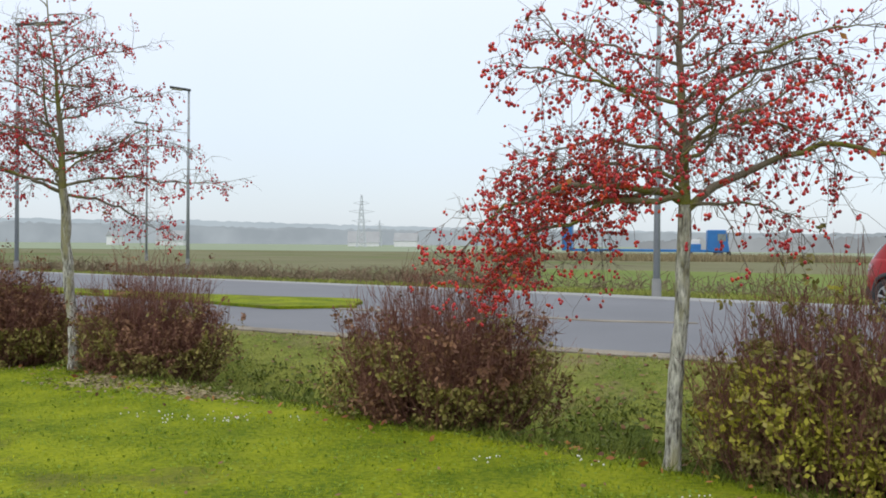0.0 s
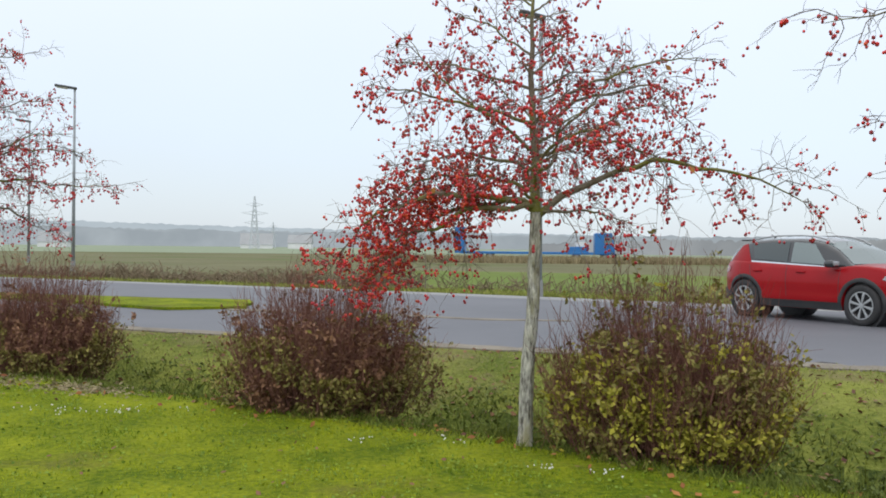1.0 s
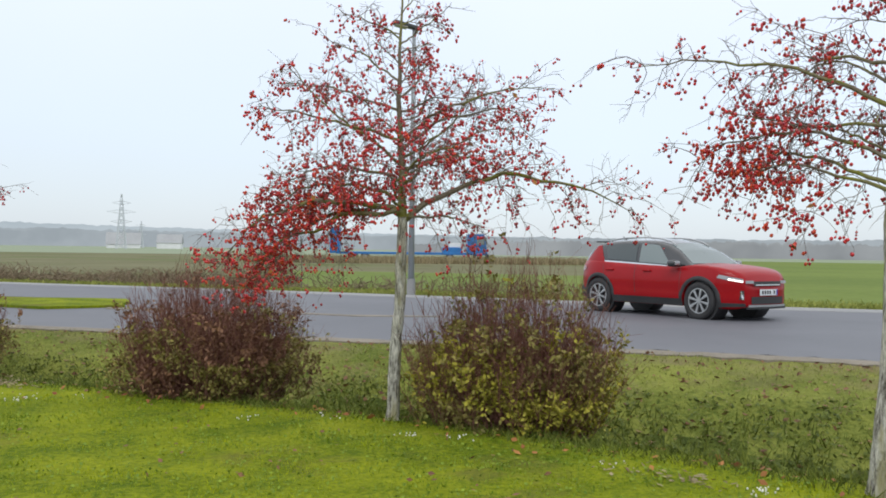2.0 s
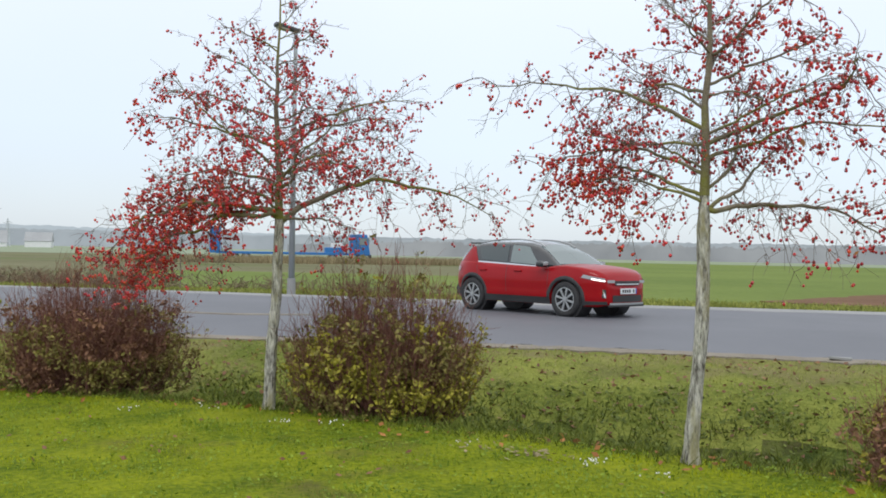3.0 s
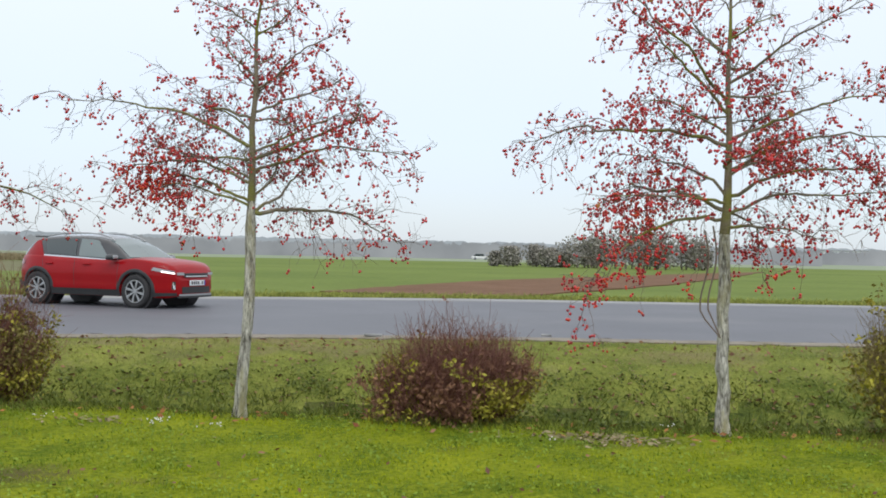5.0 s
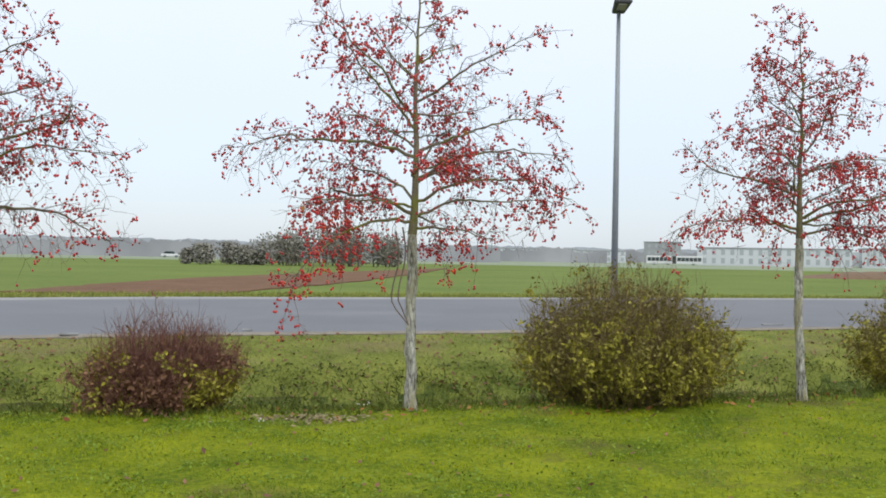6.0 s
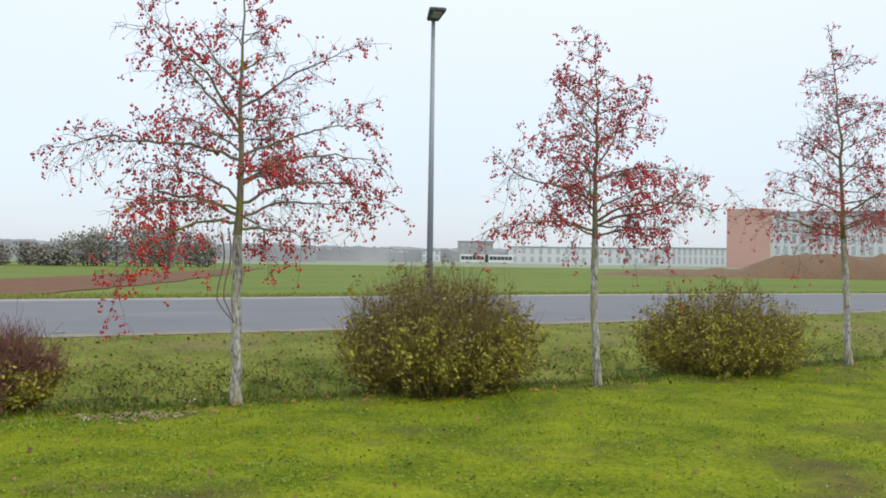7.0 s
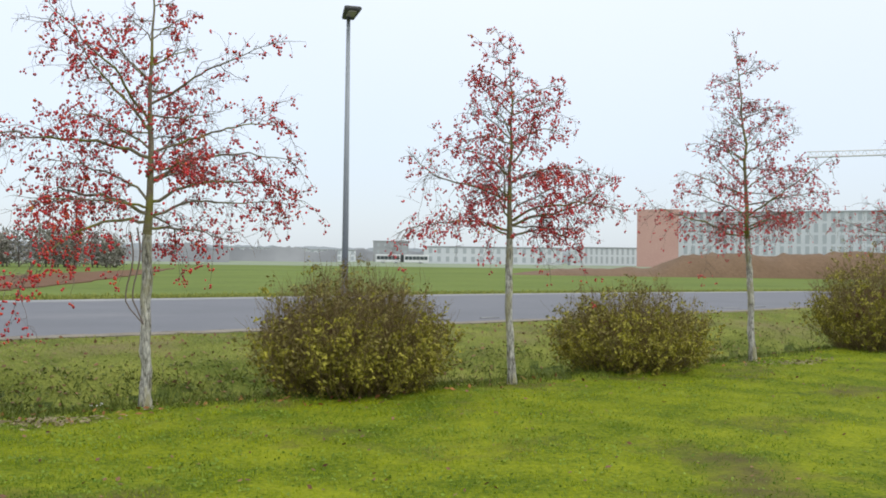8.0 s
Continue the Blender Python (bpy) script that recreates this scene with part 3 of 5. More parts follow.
fruit_tree((-7.9, 18.6), -32.0, 4.0, [
    (1.75, 4, 1.6, 16, -40), (2.0, -6, 1.5, 20, -36), (2.3, 2, 1.3, 22, -30)], 71,
    "fruit tree with bright red fruit", fill=26, spread=1.5, fork=1.7, girth=0.055, fruit=0.95, warm=0.1)


# ---------------------------------------------------------------- bushes
def bush(base, width, height, seed, label, leaf, leaves=24000, bare=0.5, stems=800, second=None, split=0.0, squash=0.8, wood=STEM):
    """A rounded twiggy bush: many thin stems fanning out of the ground, small leaves, bare tips on top."""
    rng = np.random.default_rng(seed)
    z = float(ground_z(np.array([base[0]]), np.array([base[1]]))[0])
    ob = thing("bush", label, "bush", "bushes along the ditch", at=(*base, z - 0.02))
    tubes, spots, low = Tubes(), [], []
    high = height - z
    for i in range(stems):
        a = rng.uniform(0, 2 * math.pi)
        out = math.sqrt(rng.uniform())
        root = np.array([math.cos(a), math.sin(a) * squash, 0]) * out * width * 0.27
        tilt = out * rng.uniform(0.8, 1.0)
        reach_out = width * 0.5 * tilt
        top = high * (max(0.0, 1 - tilt**2.6) ** 0.62 * 0.9 + 0.12) * rng.uniform(0.7, 1.08) * (1.14 if rng.uniform() < 0.14 else 1.0)
        t = np.linspace(0, 1, 6)[:, None]
        sway = rng.normal(size=2) * 0.07
        bend = np.concatenate([t**0.7, t**0.7, t], 1)
        tip = np.array([math.cos(a) * reach_out + sway[0], math.sin(a) * reach_out * squash + sway[1], top])
        p = root + bend * (tip - root) + rng.normal(size=(6, 3)) * 0.016
        tubes.add(p, 0.0042, 0.0013, 3)
        if i % 3 == 0:
            away = (tip - p[3]) / np.linalg.norm(tip - p[3])
            for k in range(4):
                q = twig_path(rng, p[rng.integers(3, 6)], branch_off(rng, away, rng.uniform(0.1, 0.55), 0.25), rng.uniform(0.10, 0.30), -0.2, n=5, wob=0.12)
                tubes.add(q, 0.0020, 0.0009, 3)
        for k in range(5):
            j = rng.integers(2, 6)
            d = rng.normal(size=3) * 0.07 + (tip - p[2]) * 0.10 + [0, 0, 0.07]
            q = np.stack([p[j], p[j] + d * 0.5, p[j] + d + rng.normal(size=3) * 0.01])
            tubes.add(q, 0.0022, 0.0012, 3)
            spots += [q[1], q[2]]
        spots += [p[1], p[2], p[3], p[4]]
    part("stem_tangle", tubes.mesh("stem_tangle", wood), wood, ob, "thin fanning stems with bare tips", kind="stuff")
    s = np.array(spots)
    keep = rng.uniform(size=len(s)) > bare * np.clip((s[:, 2] / high - 0.35) / 0.5, 0, 1)
    s = s[keep]
    lump = np.array([noise.noise(Vector(q * 5.0)) for q in s])
    s = s[lump > rng.uniform(-0.55, 0.15, len(s))]
    sprays = s[rng.integers(0, len(s), leaves // 9)] + rng.normal(size=(leaves // 9, 3)) * 0.015
    pick = np.repeat(sprays, 8, axis=0) + rng.normal(size=(leaves // 9 * 8, 3)) * 0.026
    pick[:, 2] = np.maximum(pick[:, 2], 0.03)
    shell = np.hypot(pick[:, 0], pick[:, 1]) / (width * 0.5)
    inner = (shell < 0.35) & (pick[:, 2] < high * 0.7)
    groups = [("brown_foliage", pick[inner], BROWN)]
    rest = pick[~inner]
    if second:
        side = np.array([noise.noise(Vector(q * 2.2)) for q in rest]) + (rest[:, 2] / high - 0.45) * 0.9 > split
        groups += [("foliage", rest[~side], leaf), ("upper_foliage", rest[side], second)]
    else:
        groups += [("foliage", rest, leaf)]
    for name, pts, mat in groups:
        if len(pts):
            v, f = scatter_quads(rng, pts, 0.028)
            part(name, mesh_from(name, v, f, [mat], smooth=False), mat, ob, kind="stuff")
    return ob


bush((-3.5, 14.95), 1.7, 0.98, 101, "rounded brown bush with few olive leaves", OLIVE, second=BROWN)
bush((-1.71, 14.46), 1.95, 1.02, 102, "rounded maroon-brown bush with dull olive leaves", OLIVE, second=BROWN, bare=0.95)
bush((1.60, 11.95), 2.05, 1.04, 103, "rounded maroon bush with bare upright twigs and grey-olive leaves", OLIVE, second=BROWN, bare=0.95)
bush((4.08, 10.1), 2.05, 1.1, 104, "wide bush with yellow-green leaves and maroon twigs", YELLOW, second=OLIVE, bare=0.85, split=0.1)
bush((7.05, 6.42), 1.75, 0.66, 105, "low maroon bush with yellow-green leaves at its foot", YELLOW, second=BROWN, bare=0.97, split=0.12, leaves=20000)
bush((10.05, 3.0), 2.95, 1.08, 106, "large rounded olive-green bush with yellowing leaves", YELLOW, leaves=38000, second=OLIVE, bare=0.68, stems=1400, split=0.45, wood=STEM_OLIVE)
bush((13.1, 0.0), 3.1, 0.95, 107, "rounded olive-green bush with dark gaps", YELLOW, leaves=30000, split=0.45, wood=STEM_OLIVE, second=OLIVE, bare=0.6, stems=700)
bush((17.3, -4.15), 3.3, 1.45, 108, "dense olive-green bush beside the lawn", YELLOW, leaves=30000, split=0.45, wood=STEM_OLIVE, second=OLIVE, bare=0.6)


# ---------------------------------------------------------------- street lamps
def street_lamp(base, height, facing, label, arm=0.9, girth=0.09, wide=1.0):
    """A tapered steel pole on a footing, with a flat head on a short arm."""
    ob = thing("street_lamp", label, "street lamp", "lamps along the road", at=(*base, 0.1), turn=facing)
    bm = rod(bmesh.new(), (0, 0, 0), (0, 0, height), girth, girth * 0.55, 14)
    part("pole", bm, STEEL, ob, smooth=True)
    part("footing", rod(bmesh.new(), (0, 0, -0.05), (0, 0, 0.5), girth * 1.35, girth * 1.25, 14), CONCRETE, ob)
    bm = box(bmesh.new(), (-arm, -0.11, height - 0.04), (0.10, 0.11, height + 0.07), 0.04)
    for v in bm.verts:
        v.co.z += 0.10 * (-v.co.x / arm)
        v.co.y *= wide * (1 + 0.35 * (-v.co.x / arm))
    head = part("lamp_head", bm, LAMP_DARK, ob, "dark flat lamp head")
    bm = box(bmesh.new(), (-arm * 0.9, -0.12, height - 0.075), (-arm * 0.35, 0.12, height - 0.02), 0.02)
    for v in bm.verts:
        v.co.z += 0.10 * (-v.co.x / arm)
    part("lens", bm, LAMP_GLASS, head)
    return ob


street_lamp((6.35, 27.9), 7.3, 8, "tall grey steel street lamp beyond the road", arm=0.6)
street_lamp((26.0, 8.05), 8.2, 28, "tall grey steel street lamp at the field's edge", arm=0.7, girth=0.10, wide=1.7)
street_lamp((-12.1, 50.0), 8.7, 15, "grey steel street lamp by the dry meadow", arm=0.9)
street_lamp((-16.6, 41.9), 10.0, 180, "grey steel street lamp on the grass island", arm=2.0, wide=0.6)
street_lamp((-21.2, 70.3), 9.6, 20, "distant grey street lamp in the mist")


# ---------------------------------------------------------------- distance
def ridge(name, start, end, distance, heights, mat, label, seed, rough=1.0, step=0.25, base=-2.0, thick=30.0):
    """A far belt of hills or woods with an uneven crest, drawn along bearings."""
    th = np.radians(np.arange(start, end + step, step))
    n = len(th)
    prof = np.interp(np.degrees(th), np.linspace(start, end, len(heights)), heights)
    crest = prof * (1 + rough * np.array([0.16 * noise.noise(Vector((t * 40, seed, 0))) + 0.13 * noise.noise(Vector((t * 160, seed, 2)))
                                          + 0.10 * noise.noise(Vector((t * 420, seed, 5))) for t in th]))
    v = []
    for r, z in ((distance, np.full(n, base)), (distance, crest * 0.8), (distance + thick * 0.4, crest), (distance + thick, crest * 0.7), (distance + thick, np.full(n, base))):
        v.append(np.stack([r * np.sin(th), r * np.cos(th), z], 1))
    f = [(i * n + j, i * n + j + 1, (i + 1) * n + j + 1, (i + 1) * n + j) for i in range(4) for j in range(n - 1)]
    return tagged(new(name, mesh_from(name, np.concatenate(v), f, [mat])), label, "distance", kind="structure")


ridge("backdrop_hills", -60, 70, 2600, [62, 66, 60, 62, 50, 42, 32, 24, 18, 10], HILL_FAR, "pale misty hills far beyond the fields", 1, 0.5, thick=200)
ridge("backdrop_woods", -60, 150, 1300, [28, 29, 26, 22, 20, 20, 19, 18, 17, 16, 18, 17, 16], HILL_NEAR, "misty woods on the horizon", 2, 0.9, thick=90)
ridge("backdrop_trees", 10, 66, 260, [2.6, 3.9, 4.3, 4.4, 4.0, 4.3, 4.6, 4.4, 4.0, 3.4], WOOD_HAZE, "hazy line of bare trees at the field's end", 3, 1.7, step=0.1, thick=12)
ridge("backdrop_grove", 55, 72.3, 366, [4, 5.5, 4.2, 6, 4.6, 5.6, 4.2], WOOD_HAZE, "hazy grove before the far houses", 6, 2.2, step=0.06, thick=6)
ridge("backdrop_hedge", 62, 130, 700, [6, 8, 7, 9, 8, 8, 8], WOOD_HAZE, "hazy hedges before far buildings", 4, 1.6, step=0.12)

ROOF_GREY = material("flat_roof", (0.30, 0.31, 0.32), (0.38, 0.39, 0.40), 0.8, scale=0.2, fine=4, bump=0.1)
FACADE = material("white_plaster", (0.57, 0.60, 0.62), (0.66, 0.68, 0.70), 0.8, scale=0.1, fine=2, bump=0.0)
SALMON = material("salmon_plaster", (0.54, 0.32, 0.27), (0.61, 0.38, 0.32), 0.8, scale=0.1, fine=2, bump=0.0)
# Glass of the far blocks, lightened in its colour to imitate haze.
WINDOW = plain("hazed_window_glass", (0.42, 0.45, 0.47), 0.2)
EARTH = material("heaped_earth", (0.135, 0.085, 0.048), (0.20, 0.128, 0.075), 0.95, scale=0.25, fine=3, bump=0.8, dist=0.1)
# Grey-brown twigs, their colours paled by painted haze.
SHRUB = material("hazed_brown_thicket", (0.20, 0.19, 0.16), (0.31, 0.295, 0.255), 0.9, scale=0.2, fine=2, bump=0.0, island=0.6)
WEED = material("withered_weed", (0.12, 0.085, 0.055), (0.26, 0.20, 0.125), 0.9, scale=1.0, fine=8, bump=0.0, island=0.6)
BLUE = material("blue_lorry_paint", (0.02, 0.13, 0.38), (0.03, 0.19, 0.48), 0.4, scale=1.0, fine=12, bump=0.0)
BLACK_PLASTIC = material("black_plastic", (0.022, 0.023, 0.025), (0.04, 0.041, 0.043), 0.6, scale=4, fine=50, bump=0.15, dist=0.002)
TYRE = material("tyre_rubber", (0.02, 0.02, 0.021), (0.038, 0.038, 0.04), 0.8, scale=5, fine=60, bump=0.3, dist=0.003)
GLASS = plain("tinted_glass", (0.035, 0.05, 0.052), 0.04, spec=0.9)
CLEAR_GLASS = plain("pale_glass", (0.16, 0.20, 0.20), 0.04, spec=0.9)
# Pylon steel, with the mist before it painted in as paleness.
PALE_STEEL = plain("hazed_lattice_steel", (0.52, 0.55, 0.58), 0.7)
WHITE_PAINT = material("white_paint", (0.66, 0.67, 0.67), (0.76, 0.76, 0.76), 0.5, scale=1, fine=12, bump=0.0)


def building(name, at, turn, length, depth, height, storeys, bays, wall, label, window=(1.2, 1.7), end=None):
    """A flat-roofed block with rows of recessed windows. Local x runs along the front, -y faces out."""
    ob = thing(name, label, "building", at=(*at, 0.0), turn=turn)
    part("wall", box(bmesh.new(), (0, 0, -0.5), (length, depth, height), 0.05), wall, ob)
    part("roof", box(bmesh.new(), (-0.25, -0.25, height + 0.004), (length + 0.25, depth + 0.25, height + 0.45), 0.05), ROOF_GREY, ob)
    if end:
        part("end_wall", box(bmesh.new(), (-0.35, -0.45, -0.5), (end, depth + 0.3, height + 1.4), 0.05), SALMON, ob, "plain salmon stair block")
    pane_bm = box(bmesh.new(), (-window[0] / 2, -0.10, 0), (window[0] / 2, 0.06, window[1]), 0.0)
    pane_me = bpy.data.meshes.new("window")
    pane_bm.to_mesh(pane_me)
    pane_bm.free()
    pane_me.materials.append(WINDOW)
    x0 = (end or 0) + 1.0
    for s in range(storeys):
        for b in range(bays):
            w = new("window", pane_me)
            w.parent = ob
            w.location = (x0 + (length - x0) * (b + 0.5) / bays, 0.0, (s + 0.28) * height / storeys)
    return ob


building("office_building", (303.5, -1.5), -104.7, 116, 16, 16.6, 5, 44, FACADE, "pale office block with a salmon stair tower", (1.05, 2.5), end=12.5)
building("long_building", (348.1, 77.1), -79.0, 52, 14, 6.2, 2, 16, FACADE, "long low white building across the field", (1.3, 1.9))
building("long_building", (360.9, 23.2), -81.4, 40, 14, 6.6, 2, 20, FACADE, "long white building with narrow windows", (0.8, 2.6))
building("grey_block", (492.5, 136.9), -75.5, 19, 10, 11, 3, 5, ROOF_GREY, "grey block beside the far road", (1.2, 1.6))
building("low_house", (422.3, 189.1), -62.6, 38, 12, 6.0, 2, 10, FACADE, "pale low house row in the mist", (1.4, 1.8))
building("low_house", (442.4, 156.5), -66.0, 24, 12, 5.5, 2, 7, FACADE, "pale low house row in the mist", (1.4, 1.8))


def gabled_house(at, turn, size, height, label):
    ob = thing("house", label, "house", at=(*at, 0), turn=turn)
    part("wall", box(bmesh.new(), (-size, -size * 0.6, -1), (size, size * 0.6, height), 0.02), WHITE_PAINT, ob)
    bm = bmesh.new()
    o = 0.35
    pts = [(-size - o, -size * 0.6 - o, height), (size + o, -size * 0.6 - o, height), (size + o, size * 0.6 + o, height), (-size - o, size * 0.6 + o, height),
           (-size - o, 0, height + size * 0.75), (size + o, 0, height + size * 0.75)]
    v = [bm.verts.new(p) for p in pts]
    for f in ((0, 1, 5, 4), (2, 3, 4, 5), (0, 4, 3), (1, 2, 5), (0, 3, 2, 1)):
        bm.faces.new([v[i] for i in f])
    part("roof", bm, ROOF_GREY, ob)
    return ob


gabled_house((-158, 423), 60, 3.2, 4.0, "small white gabled house in the mist")
gabled_house((-133, 424), 5, 6.0, 2.2, "low white farm building in the mist")
gabled_house((-56, 502), 5, 8.0, 2.0, "long low white shed in the mist")
gabled_house((-34, 508), -5, 6.0, 3.0, "low white shed in the mist")


def earth_mound():
    """A long uneven heap of dug earth with a lower tongue at one end."""
    n, m = 90, 14
    v = []
    for i in range(n):
        t = i / (n - 1)
        x, y = 91.3 + 9.5 * t, 12.4 - 48.0 * t
        top = np.interp(t, [0, 0.12, 0.3, 0.36, 0.46, 1], [0.15, 0.85, 1.0, 2.1, 2.6, 2.7])
        for j in range(m):
            s = j / (m - 1)
            prof = math.sin(s * math.pi) ** 0.7
            k = noise.noise(Vector((x * 0.5, y * 0.5, s * 3))) * 0.22 + noise.noise(Vector((x * 1.7, y * 1.7, s * 7))) * 0.10
            v.append((x + (s - 0.35) * 10, y + (s - 0.35) * 1.5, -0.1 + prof * top * (1 + k)))
    f = [(i * m + j, (i + 1) * m + j, (i + 1) * m + j + 1, i * m + j + 1) for i in range(n - 1) for j in range(m - 1)]
    ob = new("earth_mound", mesh_from("earth_mound", v, f, [EARTH]))
    tagged(ob, "long heap of bare brown dug earth on the field", "earth mound")


earth_mound()


def clump(at, width, height, seed, label, depth=6.0, count=10000, size=0.26):
    """A far thicket: short trunks and a ragged crown of many small leaf clumps."""
    rng = np.random.default_rng(seed)
    ob = thing("thicket", label, "thicket", "thickets in the field", at=(*at, 0.1), turn=-math.degrees(math.atan2(at[0], at[1])))
    tubes = Tubes()
    pts = []
    for i in range(int(width * 2.0)):
        x, y = rng.uniform(-0.5, 0.5) * width, rng.uniform(-0.5, 0.5) * depth
        h = height * (0.55 + 0.45 * math.cos(x / width * 2.6)) * rng.uniform(0.7, 1.05)
        tubes.add([(x, y, 0), (x + rng.normal() * 0.2, y, h * 0.5), (x + rng.normal() * 0.5, y, h * 0.95)], 0.09, 0.02, 4)
        for k in range(int(count / (width * 2.0))):
            a = rng.normal(size=2) * 0.17 * h
            pts.append((x + a[0], y + a[1], h * (0.06 + 0.94 * rng.beta(1.5, 1.6))))
    part("trunk_group", tubes.mesh("trunk_group", TWIG), TWIG, ob, kind="stuff")
    v, f = scatter_quads(rng, pts, size, long=1.3)
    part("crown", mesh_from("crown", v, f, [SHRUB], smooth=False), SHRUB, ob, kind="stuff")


clump((84, 71.5), 9, 2.6, 201, "grey-brown thicket at the field's edge")
clump((91.5, 62), 15.5, 4.9, 202, "taller grey-brown thicket at the field's edge")


def pylon(at, height):
    ob = thing("power_pylon", "grey lattice power pylon in the mist", "pylon", at=(*at, 0), turn=15)
    bm = bmesh.new()
    w = height * 0.085
    corners = [(sx, sy) for sx in (-1, 1) for sy in (-1, 1)]
    for sx, sy in corners:
        rod(bm, (sx * w, sy * w, 0), (sx * w * 0.12, sy * w * 0.12, height), 0.18, 0.1, 5)
    for k in range(9):
        z0, z1 = height * k / 9, height * (k + 1) / 9
        a, b = w * (1 - 0.88 * k / 9), w * (1 - 0.88 * (k + 1) / 9)
        for s in (-1, 1):
            rod(bm, (-a, s * a, z0), (b, s * b, z1), 0.08, sides=4)
            rod(bm, (a, s * a, z0), (-b, s * b, z1), 0.08, sides=4)
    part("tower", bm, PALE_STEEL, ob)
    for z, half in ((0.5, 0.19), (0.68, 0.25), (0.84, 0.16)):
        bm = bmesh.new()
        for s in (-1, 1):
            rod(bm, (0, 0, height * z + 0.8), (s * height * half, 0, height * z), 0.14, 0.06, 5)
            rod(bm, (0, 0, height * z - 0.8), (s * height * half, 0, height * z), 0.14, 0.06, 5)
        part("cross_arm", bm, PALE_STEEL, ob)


pylon((-45.3, 401), 22.0)
pylon((-57.5, 601), 16.4)


def crane():
    ob = thing("tower_crane", "pale tower crane jib behind the office block", "crane", at=(322.6, -54.5, 0), turn=-104.7)
    bm = bmesh.new()
    for s in (-0.7, 0.7):
        rod(bm, (0, s, 36.0), (62, s, 36.0), 0.2, sides=4)
    rod(bm, (0, 0, 37.8), (62, 0, 37.4), 0.2, sides=4)
    for k in range(31):
        x = k * 2
        rod(bm, (x, 0.7 * (-1) ** k, 36.0), (x + 1, 0, 37.7), 0.1, sides=4)
        rod(bm, (x + 1, 0, 37.7), (x + 2, 0.7 * (-1) ** k, 36.0), 0.1, sides=4)
    part("jib", bm, WHITE_PAINT, ob)
    bm = bmesh.new()
    for sx in (-0.9, 0.9):
        for sy in (-0.9, 0.9):
            rod(bm, (56 + sx, sy, 0), (56 + sx, sy, 40), 0.15, sides=4)
    part("mast", bm, WHITE_PAINT, ob)


crane()


def wheel_lathe(bm, radius, width, profile, sides=28, m=None):
    """A ring of revolution about the local y axis from (radius share, width share) pairs."""
    rings = []
    for r, w in profile:
        ring = []
        for i in range(sides):
            a = 2 * math.pi * i / sides
            co = Vector((r * radius * math.cos(a), w * width, r * radius * math.sin(a)))
            ring.append(bm.verts.new(m @ co if m else co))
        rings.append(ring)
    for a, b in zip(rings[:-1], rings[1:]):
        for i in range(sides):
            bm.faces.new((a[i], a[(i + 1) % sides], b[(i + 1) % sides], b[i]))
    return bm


TYRE_PROFILE = [(0.66, -0.42), (0.78, -0.5), (0.94, -0.5), (1.0, -0.36), (1.0, 0.36), (0.94, 0.5), (0.78, 0.5), (0.66, 0.42), (0.66, -0.42)]


def simple_wheel(parent, x, y, z, radius, width):
    m = Matrix.Translation((x, y, z))
    w = part("wheel", wheel_lathe(bmesh.new(), radius, width, TYRE_PROFILE, 20, m), TYRE, parent, smooth=True)
    part("hub", rod(bmesh.new(), (x, y - width * 0.4, z), (x, y + width * 0.4, z), radius * 0.66, sides=16), STEEL, w)


def lorry():
    """A blue low-loader lorry: cab, long low bed, raised ramp at the tail."""
    ob = thing("lorry", "bright blue low-loader lorry standing in the meadow", "lorry", at=(18.8, 100.3, 0.1), turn=-10)
    bm = box(bmesh.new(), (6.2, -1.2, 0.75), (8.3, 1.2, 2.95), 0.12)
    for v in bm.verts:
        if v.co.z > 2.2 and v.co.x > 7.5:
            v.co.x -= 0.32
    part("cab", bm, BLUE, ob)
    part("side_window", box(bmesh.new(), (7.15, -1.215, 1.85), (7.95, -1.19, 2.55), 0.0), CLEAR_GLASS, ob)
    part("windscreen", box(bmesh.new(), (8.0, -1.05, 1.85), (8.2, 1.05, 2.6), 0.02), CLEAR_GLASS, ob)
    part("bumper", box(bmesh.new(), (8.2, -1.2, 0.45), (8.42, 1.2, 0.85), 0.05), BLACK_PLASTIC, ob)
    part("tool_box", box(bmesh.new(), (3.6, -1.15, 0.9), (5.6, 1.15, 1.55), 0.06), BLUE, ob)
    part("crate", box(bmesh.new(), (4.3, -0.9, 1.55), (5.5, 0.9, 2.0), 0.04), WHITE_PAINT, ob)
    part("bed", box(bmesh.new(), (-7.4, -1.2, 0.75), (6.1, 1.2, 1.0), 0.03), BLUE, ob)
    part("ramp", box(bmesh.new(), (-8.0, -1.2, 0.8), (-7.0, 1.2, 3.5), 0.05), BLUE, ob)
    for x in (-5.6, -4.4, 4.4, 7.3):
        for y in (-1.0, 1.0):
            simple_wheel(ob, x, y, 0.45, 0.45, 0.3)


lorry()


